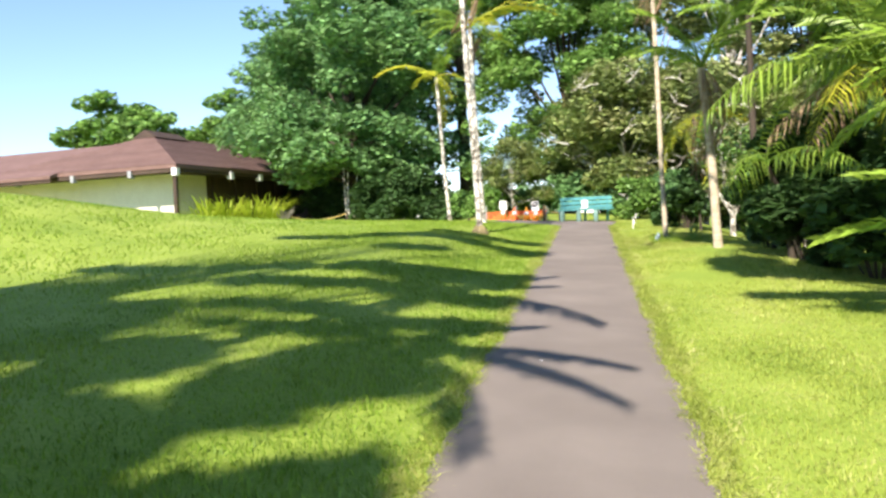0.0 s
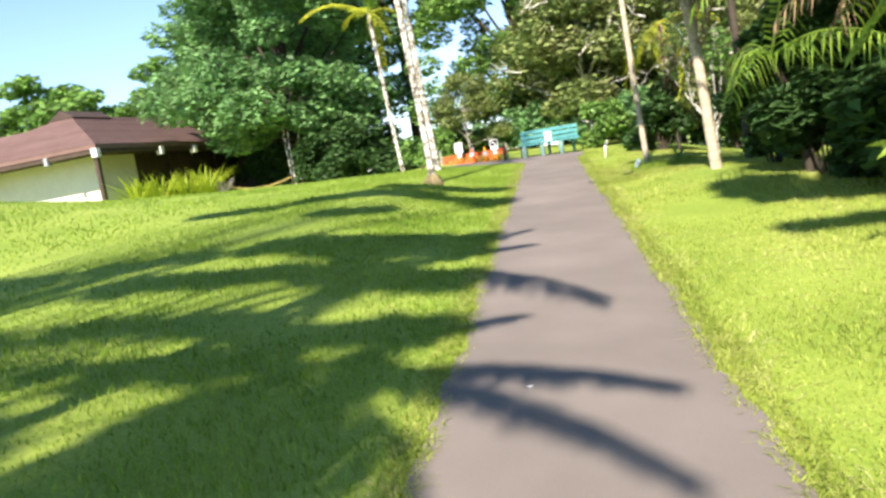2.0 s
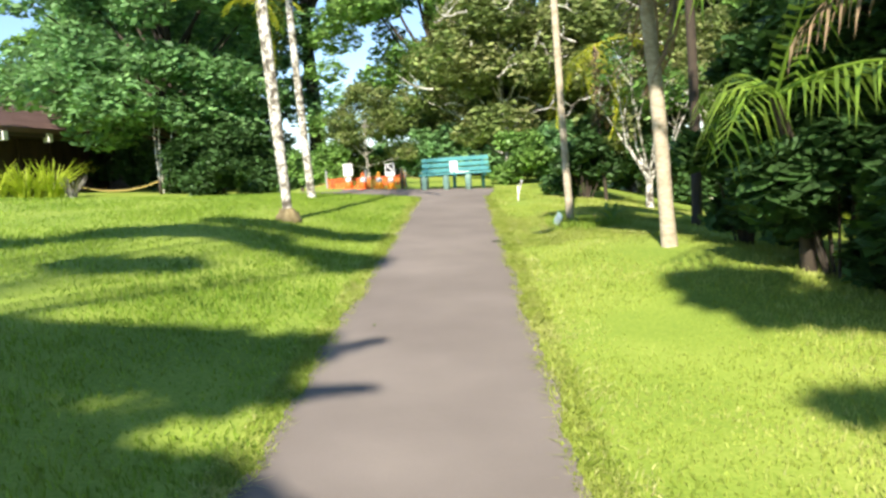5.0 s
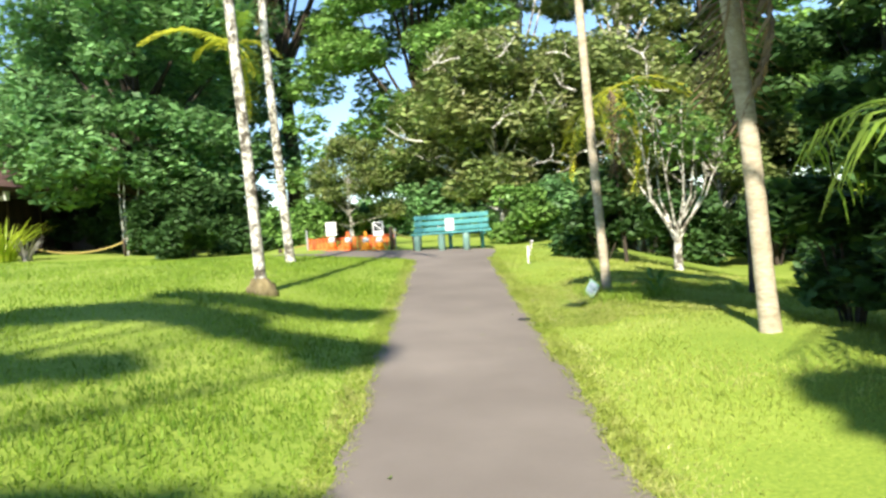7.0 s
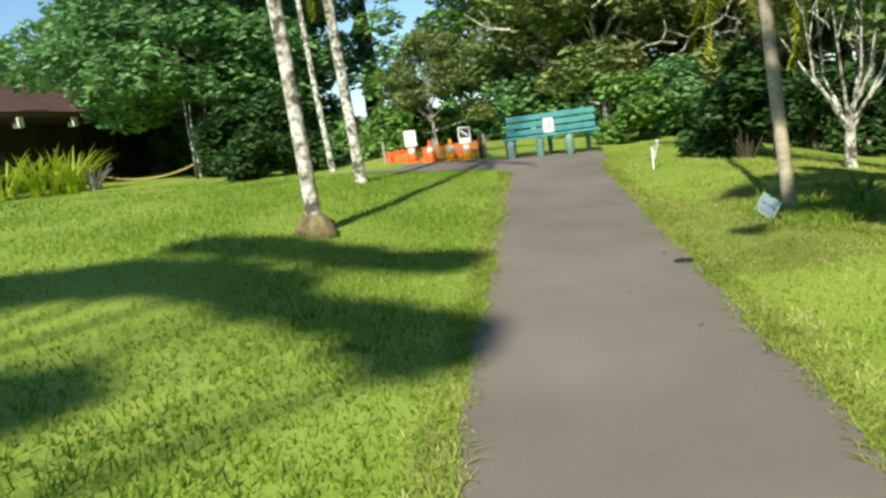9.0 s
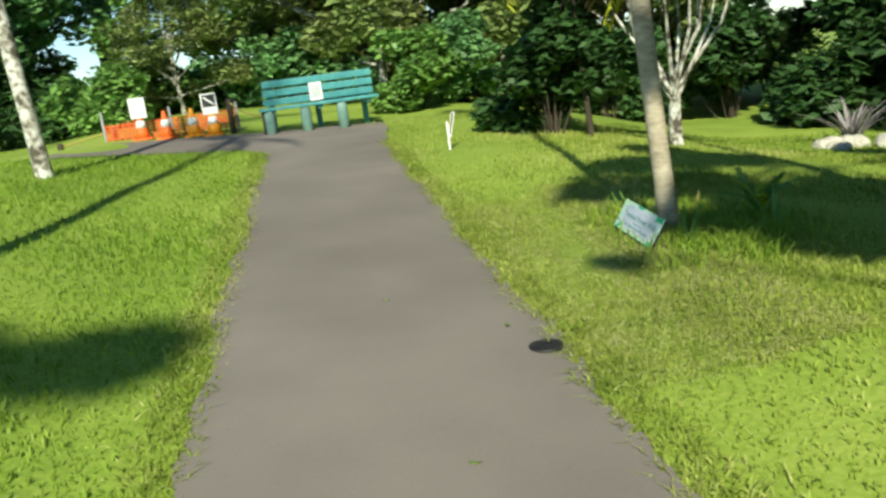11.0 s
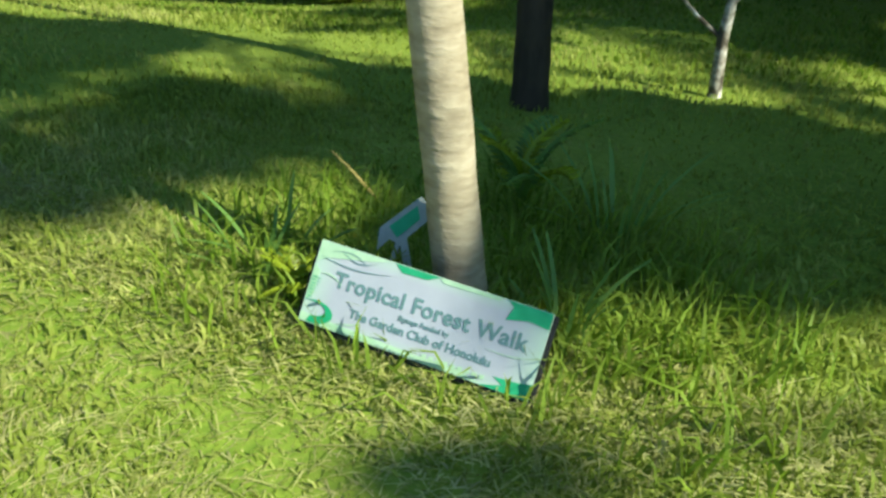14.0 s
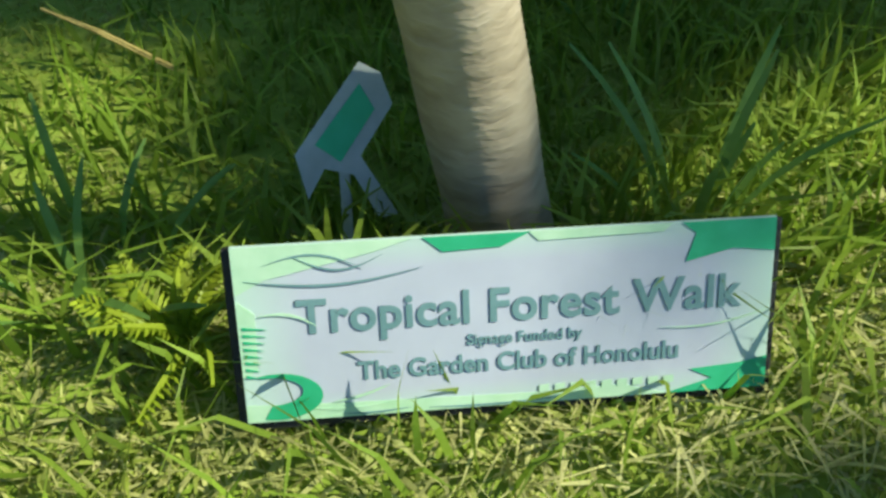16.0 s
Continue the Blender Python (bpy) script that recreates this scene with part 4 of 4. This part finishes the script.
def cone(place, mat, sign, rz=0):
    root = thing("traffic_cone", (place[0], place[1], gz(*place)), "orange traffic cone with white band", "traffic cone", "cones closing the side path", rz)
    part("base", box(-0.16, -0.16, 0, 0.16, 0.16, 0.03, 0.01), mat, root)
    part("body", lathe([(0.125, 0.03), (0.10, 0.14), (0.06, 0.34), (0.032, 0.46), (0.028, 0.47)], 18), mat, root, smooth=True)
    part("band", lathe([(0.092, 0.20), (0.066, 0.32)], 18), WHITE, root, "white reflective band", True)
    if sign:
        p = part("sign_board", box(-0.13, -0.055, 0.36, 0.13, -0.045, 0.70, 0.004), WHITE, root, "white warning board")
        if sign == 2:
            part("sign_picture", box(-0.105, -0.060, 0.48, 0.105, -0.056, 0.68), BLACK, p, "black pictogram")
            b = box(-0.10, -0.064, -0.012, 0.10, -0.061, 0.012)
            part("sign_stroke", b, WHITE, p, "", False, pose(0, 0, 0.58, 0, 40, 0))
    return root


cone((-2.95, 24.1), ORANGE, 1, 8)
cone((-2.52, 23.95), ORANGE, 0, -5)
cone((-2.08, 23.9), AMBER, 0, 4)
cone((-1.74, 23.8), AMBER, 2, -6)
root = thing("safety_net", (-2.5, 24.4, gz(-2.5, 24.4)), "low orange safety netting strung behind the cones", "safety net")
bm = bmesh.new()
for i in range(23):
    x = -1.1 + i * 0.1
    z = gz(-2.5 + x, 24.4) - gz(-2.5, 24.4)
    box(x - 0.012, -0.006, z, x + 0.012, 0.006, z + 0.30 - 0.03 * math.sin(i), 0, bm)
for j in range(6):
    box(-1.12, -0.008, 0.02 + j * 0.052, 1.12, 0.008, 0.05 + j * 0.052, 0, bm)
part("net", bm, ORANGE_NET, root)
for x in (-1.12, 0.0, 1.12):
    z = gz(-2.5 + x, 24.4) - gz(-2.5, 24.4)
    part("stake", box(x - 0.02, -0.02, z - 0.1, x + 0.02, 0.02, z + 0.5, 0.004), GREY, root)


def rope(name, a, b, sag, label, r=0.018):
    a, b = Vector(a), Vector(b)
    root = thing(name, a, label, "rope")
    pts = [(b - a) * (i / 16) + Vector((0, 0, -4 * sag * (i / 16) * (1 - i / 16) + 0.0)) for i in range(17)]
    s = Soup()
    tube(s, pts, [r] * 17, 7)
    child("rope_line", s.mesh("rope_line", ROPE, True), root)
    for p, q in ((Vector((0, 0, 0)), a), (b - a, b)):
        part("rope_post", lathe([(0.05, gz(q.x, q.y) - q.z - 0.1), (0.05, 0.03), (0.035, 0.06)], 10), BARK, root, "", True, pose(*p))
    return root


rope("rope_barrier", (-14.3, 31.3, gz(-14.3, 31.3) + 0.45), (-11.6, 32.7, gz(-11.6, 32.7) + 0.50), 0.30, "sagging yellow rope strung between short posts", 0.028)
rope("rope_barrier", (-1.45, 24.0, gz(-1.45, 24.0) + 0.52), (-0.84, 23.02, gz(-0.84, 23.02) + 0.34), 0.08, "pale rope tied from stake to bench post", 0.012)
rope("rope_barrier", (-4.2, 23.8, gz(-4.2, 23.8) + 0.05), (-3.5, 24.6, gz(-3.5, 24.6) + 0.16), 0.0, "pale rope lying beside the thin palm", 0.015)


# ---- house ----
house = thing("house", (-18.34, 28.6, 0), "single-storey house with brown hipped roof and cream wall", "house", rz=-8.86)
EAVE = 4.80


def slab_roof(name, quads, thick, label=""):
    bm = bmesh.new()
    for q in quads:
        top = [bm.verts.new(p) for p in q]
        low = [bm.verts.new((p[0], p[1], p[2] - thick)) for p in q]
        bm.faces.new(top)
        bm.faces.new(low[::-1])
        for i in range(len(q)):
            j = (i + 1) % len(q)
            bm.faces.new((top[j], top[i], low[i], low[j]))
    return part(name, bm, ROOF, house, label)


R0, R1 = (-6.2, 6.2, 7.15), (-6.2, 15.8, 7.15)
c00, c10, c11, c01 = (-12.4, 0, EAVE), (0, 0, EAVE), (0, 22, EAVE), (-12.4, 22, EAVE)
slab_roof("roof", [(c00, c10, R0), (c10, c11, R1, R0), (c11, c01, R1), (c01, c00, R0, R1)], 0.16, "brown shingled hipped roof")
# courses of shingles on the two slopes in view
run = math.hypot(6.2, 7.15 - EAVE)
for side in ("front", "right"):
    for k in range(17):
        t0, t1 = k / 17, (k + 0.97) / 17
        h0, h1 = EAVE + (7.15 - EAVE) * t0, EAVE + (7.15 - EAVE) * t1
        a0, a1 = 6.2 * t0, 6.2 * t1
        if side == "front":
            q = [(-12.4 + a0, a0, h0 + 0.05), (-a0, a0, h0 + 0.05), (-a1, a1, h1 + 0.015), (-12.4 + a1, a1, h1 + 0.015)]
        else:
            q = [(-a0, a0, h0 + 0.05), (-a0, 22 - a0, h0 + 0.05), (-a1, 22 - a1, h1 + 0.015), (-a1, a1, h1 + 0.015)]
        slab_roof("shingle_course", [q], 0.03)
bm = bmesh.new()
g = [bm.verts.new(p) for p in ((-7.0, 5.55, 6.98), (-5.4, 5.55, 6.98), (-6.2, 5.55, 7.42), (-7.0, 8.5, 6.98), (-5.4, 8.5, 6.98), (-6.2, 8.5, 7.42))]
for f in ((0, 1, 2), (3, 5, 4), (0, 2, 5, 3), (1, 4, 5, 2), (0, 3, 4, 1)):
    bm.faces.new([g[i] for i in f])
part("roof_vent", bm, BROWN_WOOD, house, "dark gablet vent on the ridge")
slab_roof("wing_roof", [((-24, -0.5, EAVE - 0.12), (-6.9, -0.5, EAVE - 0.12), (-6.9, 5.4, 6.72), (-17.5, 5.4, 6.72)), ((-24, -0.5, EAVE - 0.12), (-17.5, 5.4, 6.72), (-17.5, 9, 6.72), (-24, 14, EAVE - 0.12))], 0.16, "lower brown wing roof")
part("fascia", box(-12.3, 0.05, EAVE - 0.34, -0.05, 0.12, EAVE - 0.165), BROWN_WOOD, house)
part("fascia", box(-0.12, 0.05, EAVE - 0.34, -0.05, 21.9, EAVE - 0.165), BROWN_WOOD, house)
part("fascia", box(-24, -0.42, EAVE - 0.44, -6.95, -0.35, EAVE - 0.285), BROWN_WOOD, house)
part("soffit", box(-12.2, 0.14, EAVE - 0.24, -0.14, 21.8, EAVE - 0.18), BROWN_WOOD, house)
part("front_wall", box(-24, 1.9, 1.2, -1.7, 2.15, EAVE - 0.25), CREAM, house, "cream rendered wall")
part("side_wall", box(-1.95, 2.15, 1.2, -1.7, 4.6, EAVE - 0.25), CREAM, house, "cream rendered wall")
part("side_wall", box(-2.05, 4.6, 1.2, -1.8, 20, EAVE - 0.25), BROWN_WOOD, house, "dark timber wall")
part("back_wall", box(-12, 20, 1.2, -1.8, 20.2, EAVE - 0.25), BROWN_WOOD, house)
for i in range(7):
    y = 5.2 + i * 2.1
    part("wall_post", box(-1.8, y, 1.2, -1.70, y + 0.14, EAVE - 0.25, 0.01), BROWN_WOOD, house)
for y in (0.06, 4.4, 7.1, 9.8, 12.5, 15.2):
    part("rafter_end", box(-0.22, y - 0.13, EAVE - 0.52, 0.06, y + 0.13, EAVE - 0.165, 0.01), WHITE, house, "white-painted rafter end")
for x in (-2.6, -6.0, -9.5):
    part("rafter_end", box(x - 0.1, -0.06, EAVE - 0.50, x + 0.1, 0.22, EAVE - 0.165, 0.01), GREY, house)
part("corner_post", box(-0.5, 0.35, 1.5, -0.32, 0.53, EAVE - 0.25, 0.01), BROWN_WOOD, house, "dark corner post")


# ---- signs ----
def text_mesh(body, size, weight, spacing=1.0):
    cu = bpy.data.curves.new("lettering", "FONT")
    cu.body, cu.size, cu.align_x, cu.align_y, cu.offset, cu.extrude, cu.space_character = body, size, "CENTER", "CENTER", weight, 0.0006, spacing
    ob = new("lettering", cu)
    bpy.context.view_layer.update()
    me = bpy.data.meshes.new_from_object(ob.evaluated_get(bpy.context.evaluated_depsgraph_get()))
    bpy.data.objects.remove(ob)
    me.materials.clear()
    me.materials.append(SIGN_TEXT)
    return me


def flat_shape(outline, thick=0.0008):
    bm = bmesh.new()
    f = bm.faces.new([bm.verts.new((x, y, 0)) for x, y in outline])
    r = bmesh.ops.extrude_face_region(bm, geom=[f])
    bmesh.ops.translate(bm, vec=(0, 0, thick), verts=[v for v in r["geom"] if isinstance(v, bmesh.types.BMVert)])
    bmesh.ops.recalc_face_normals(bm, faces=bm.faces)
    return bm


def swoosh(p0, p1, bend, w, n=12):
    p0, p1 = Vector(p0), Vector(p1)
    d = p1 - p0
    nrm = Vector((-d.y, d.x)).normalized()
    mid = [p0 + d * (i / n) + nrm * (bend * math.sin(math.pi * i / n)) for i in range(n + 1)]
    up = [m + nrm * (w * math.sin(math.pi * (i + 0.15) / (n + 0.3))) for i, m in enumerate(mid)]
    return [tuple(m) for m in mid] + [tuple(u) for u in reversed(up)]


def border_print():
    m = SIGN_WHITE.copy()
    m.name = "sign_print"
    n, l = m.node_tree.nodes, m.node_tree.links
    co, xyz = n.new("ShaderNodeTexCoord"), n.new("ShaderNodeSeparateXYZ")
    l.new(co.outputs["Object"], xyz.inputs[0])
    most = None
    for axis_name, near, far in (("X", 0.21, 0.30), ("Y", 0.065, 0.108)):
        a, r = n.new("ShaderNodeMath"), n.new("ShaderNodeMapRange")
        a.operation = "ABSOLUTE"
        l.new(xyz.outputs[axis_name], a.inputs[0])
        r.inputs["From Min"].default_value, r.inputs["From Max"].default_value = near, far
        l.new(a.outputs[0], r.inputs["Value"])
        if most is None:
            most = r.outputs["Result"]
        else:
            mx = n.new("ShaderNodeMath")
            mx.operation = "MAXIMUM"
            l.new(most, mx.inputs[0])
            l.new(r.outputs["Result"], mx.inputs[1])
            most = mx.outputs[0]
    mix = n.new("ShaderNodeMix")
    mix.data_type = "RGBA"
    l.new(most, mix.inputs["Factor"])
    l.new(n["Color Ramp"].outputs["Color"], mix.inputs["A"])
    mix.inputs["B"].default_value = (0.50, 0.70, 0.56, 1)
    l.new(mix.outputs["Result"], n["Principled BSDF"].inputs["Base Color"])
    return m


SIGN_PRINT = border_print()
# local frame of the sign: x along the board, y up the board, z out of its face
SW, SH = 0.560, 0.192
ex = Vector((0.0, -0.552, -0.052)).normalized()
ey0 = Vector((0.100, 0.0, 0.163))
ez = ex.cross(ey0).normalized()
ey = ez.cross(ex)
sign_m = Matrix.Translation((1.750, 14.470, 0.895)) @ Matrix((ex, ey, ez)).transposed().to_4x4()
sign = new("garden_sign")
sign.matrix_basis = sign_m
tagged(sign, "white and green lettered garden sign standing in grass", "sign")
part("board", box(-SW / 2, -SH / 2, -0.006, SW / 2, SH / 2, 0.0, 0.0015), SIGN_PRINT, sign, "white printed board")
part("backing", box(-SW / 2 - 0.010, -SH / 2 - 0.012, -0.020, SW / 2 + 0.010, SH / 2 - 0.004, -0.008, 0.002), BLACK, sign, "dark backing board")
for x in (-0.2, 0.2):
    part("stake", box(x - 0.012, -0.26, -0.034, x + 0.012, SH / 2 - 0.03, -0.022, 0.002), BLACK, sign)
for body, size, y, x, wt, sp in (("Tropical Forest Walk", 0.0505, 0.017, 0.012, 0.0011, 1.05), ("Signage Funded by", 0.0165, -0.018, 0.014, 0.0003, 1.0), ("The Garden Club of Honolulu", 0.0280, -0.045, 0.010, 0.0006, 1.0)):
    child("lettering", text_mesh(body, size, wt, sp), sign, "dark green lettering", pose(x, y, 0.0012))
L, R_, T_, B_ = -SW / 2 + 0.001, SW / 2 - 0.001, SH / 2 - 0.001, -SH / 2 + 0.001
for outline, mat, zz in (
        ([(R_, T_), (R_, T_ - 0.035), (R_ - 0.045, T_ - 0.030), (R_ - 0.095, T_ - 0.042), (R_ - 0.085, T_ - 0.012), (R_ - 0.10, T_)], SIGN_GREEN, 0.0006),
        ([(L + 0.19, T_), (L + 0.30, T_), (L + 0.27, T_ - 0.014), (L + 0.21, T_ - 0.016)], SIGN_GREEN, 0.0006),
        ([(R_ - 0.26, T_), (R_ - 0.11, T_), (R_ - 0.12, T_ - 0.008), (R_ - 0.25, T_ - 0.010)], SIGN_PALE, 0.0005),
        ([(R_, B_), (R_, B_ + 0.036), (R_ - 0.03, B_ + 0.030), (R_ - 0.085, B_ + 0.026), (R_ - 0.06, B_ + 0.014), (R_ - 0.11, B_)], SIGN_GREEN, 0.0006),
        ([(L, B_), (R_ - 0.11, B_), (R_ - 0.16, B_ + 0.014), (L + 0.30, B_ + 0.012), (L + 0.10, B_ + 0.016), (L, B_ + 0.02)], SIGN_PALE, 0.0004),
        ([(L, T_), (L, T_ - 0.05), (L + 0.03, T_ - 0.035), (L + 0.14, T_ - 0.012), (L + 0.18, T_)], SIGN_PALE, 0.0004),
        ([(L, T_ - 0.055), (L, B_ + 0.05), (L + 0.016, B_ + 0.06), (L + 0.018, T_ - 0.07)], SIGN_PALE, 0.0004)):
    part("printed_leaf", flat_shape(outline), mat, sign, "", False, pose(0, 0, zz))
for p0, p1, bend, w, mat in (
        ((L + 0.10, B_ + 0.004), (L + 0.17, B_ + 0.006), -0.003, 0.0022, SIGN_TEXT), ((L + 0.19, B_ + 0.004), (L + 0.33, B_ + 0.005), -0.003, 0.002, SIGN_TEXT), ((L + 0.09, B_ + 0.018), (L + 0.15, B_ + 0.034), -0.004, 0.003, SIGN_PALE), ((L + 0.02, 0.022), (L + 0.08, 0.008), 0.006, 0.003, SIGN_PALE),
        ((L + 0.01, T_ - 0.035), (L + 0.19, T_ - 0.030), -0.012, 0.0025, SIGN_TEXT), ((L + 0.03, T_ - 0.02), (L + 0.13, T_ - 0.028), 0.012, 0.002, SIGN_TEXT),
        ((L + 0.06, T_ - 0.012), (L + 0.15, T_ - 0.014), -0.016, 0.002, SIGN_TEXT), ((R_ - 0.12, -0.018), (R_ - 0.002, -0.004), -0.008, 0.002, SIGN_PALE),
        ((L + 0.07, B_ + 0.012), (L + 0.16, B_ + 0.016), -0.006, 0.003, SIGN_PALE)):
    part("printed_swirl", flat_shape(swoosh(p0, p1, bend, w)), mat, sign, "", False, pose(0, 0, 0.0014))
arc = [(L + 0.034 + 0.046 * math.cos(a), B_ + 0.028 + 0.026 * math.sin(a)) for a in [radians(115 - 225 * i / 15) for i in range(16)]]
arc += [(L + 0.024 + 0.036 * math.cos(a), B_ + 0.034 + 0.016 * math.sin(a)) for a in [radians(-85 + 185 * i / 12) for i in range(13)]]
part("printed_crescent", flat_shape(arc), SIGN_GREEN, sign, "green printed crescent", False, pose(0, 0, 0.0014))
for i in range(9):
    x = R_ - 0.25 + i * 0.017
    part("printed_dot", flat_shape([(x, B_ + 0.012), (x + 0.011, B_ + 0.013), (x + 0.011, B_ + 0.021), (x, B_ + 0.020)]), SIGN_PALE, sign, "", False, pose(0, 0, 0.0010))
for i in range(8):
    part("printed_stripe", flat_shape([(L + 0.004, 0.012 - i * 0.0075), (L + 0.030 - 0.002 * i, 0.008 - i * 0.0075), (L + 0.004, 0.0085 - i * 0.0075)]), SIGN_GREEN, sign, "", False, pose(0, 0, 0.0013))


def arrow_sign(m, label):
    root = new("arrow_sign")
    root.matrix_basis = m
    tagged(root, label, "sign", "arrow markers along the path")
    # border and stake share the white that has shade in its colour
    part("plate", flat_shape([(-0.055, 0.0), (-0.042, -0.06), (-0.018, -0.02), (0.02, -0.03), (0.05, -0.09), (0.075, -0.085), (0.030, -0.005), (0.075, 0.06), (0.062, 0.10), (0.035, 0.115)], 0.004), ARROW_SHADED, root, "white border greyed for shade")
    part("arrow_face", flat_shape([(-0.028, 0.012), (0.004, -0.012), (0.052, 0.055), (0.034, 0.088)], 0.002), SIGN_GREEN, root, "green arrow face", False, pose(0, 0, 0.004))
    part("stake", box(0.0, -0.20, -0.014, 0.014, 0.03, -0.002, 0.002), ARROW_SHADED, root)
    return root


arrow_m = Matrix.Translation((1.98, 14.64, 0.955)) @ Matrix((ex, ey, ez)).transposed().to_4x4() @ Matrix.Scale(0.9, 4)
arrow_sign(arrow_m, "white and green arrow marker greyed for shade behind the sign")
mark = new("arrow_sign")
mark.matrix_basis = pose(1.50, 19.45, gz(1.5, 19.45) + 0.32, 75, 0, -10)
tagged(mark, "white-framed arrow marker leaning at the lawn edge", "sign", "arrow markers along the path")
part("plate", flat_shape([(-0.045, -0.14), (-0.01, -0.14), (0.07, 0.15), (0.025, 0.15)], 0.006), WHITE, mark, "white border")
part("arrow_face", flat_shape([(-0.030, -0.115), (-0.012, -0.115), (0.056, 0.138), (0.028, 0.138)], 0.002), BROWN_WOOD, mark, "green arrow face", False, pose(0, 0, 0.006))
part("stake", box(-0.05, -0.30, -0.014, -0.03, 0.05, -0.002, 0.002), WHITE, mark)

# ---- small things ----
d = thing("drain_cover", (0.72, 13.10, gz(0.72, 13.10) + 0.026), "round black drain cover set in the asphalt", "drain cover")
part("rim", lathe([(0.078, -0.02), (0.078, 0.004), (0.070, 0.007), (0.066, 0.004), (0.066, -0.02)], 28), BLACK, d, "", True)
bm = bmesh.new()
for i in range(7):
    w = math.sqrt(max(0.0, 0.064 ** 2 - (0.018 * (i - 3)) ** 2))
    box(-w, 0.018 * (i - 3) - 0.006, -0.012, w, 0.018 * (i - 3) + 0.006, 0.003, 0, bm)
part("grate", bm, BLACK, d)
part("sump", lathe([(0.064, -0.022), (0.064, -0.014)], 24), BLACK, d)

rng = random.Random(12)
for i in range(7):
    x, y, z, r = 8.7 + rng.uniform(-0.5, 0.6), 22.1 + rng.uniform(-0.3, 0.3), 0, rng.uniform(0.12, 0.24)
    bm = bmesh.new()
    bmesh.ops.create_icosphere(bm, subdivisions=2, radius=r)
    for v in bm.verts:
        v.co *= 1 + 0.3 * noise.noise(v.co * 6 + Vector((i, 0, 0)))
        v.co.z *= 0.75
    rock = new("rock", bpy.data.meshes.new("rock"))
    bm.to_mesh(rock.data)
    bm.free()
    rock.data.materials.append(ROCK)
    rock.location = (x, y, gz(x, y) + r * 0.35)
    tagged(rock, "pale rounded rock at the foot of the rosette", "rock", "rocks round the rosette")
cone((12.2, 17.1), ORANGE, 0)

for i, (x, y, mat) in enumerate([(-0.3, 1.8, WHITE), (1.9, 2.2, LEAF_YELLOW), (0.62, 13.4, LEAF_OLIVE), (0.2, 12.2, LEAF_OLIVE), (0.5, 11.4, LEAF_OLIVE), (-0.5, 8.2, LEAF_OLIVE), (2.3, 3.4, LEAF_OLIVE), (0.1, 14.0, LEAF_OLIVE)]):
    o = new("fallen_leaf", bpy.data.meshes.new("fallen_leaf"))
    bm = bmesh.new()
    pts = [bm.verts.new((0.026 * math.cos(a) * (1 - 0.2 * math.cos(a)), 0.009 * math.sin(a), 0.006 * math.cos(2 * a))) for a in [k * 0.785 for k in range(8)]]
    bm.faces.new(pts)
    bm.to_mesh(o.data)
    bm.free()
    o.data.materials.append(mat)
    o.matrix_basis = pose(x, y, gz(x, y) + (0.036 if abs(x) < 0.8 else 0.06), 0, 0, i * 50)
    tagged(o, "small pale fallen leaf lying flat", "leaf", "fallen leaves")
s = Soup()
tube(s, [(0, 0, 0.10), (-0.06, -0.1, 0.08), (-0.12, -0.22, 0.03)], [0.003, 0.005, 0.005], 5)
t_ = new("twig", s.mesh("twig", ROPE))
t_.location = (2.50, 15.14, gz(2.50, 15.14))
tagged(t_, "thin dry pale twig lying on grass", "twig")
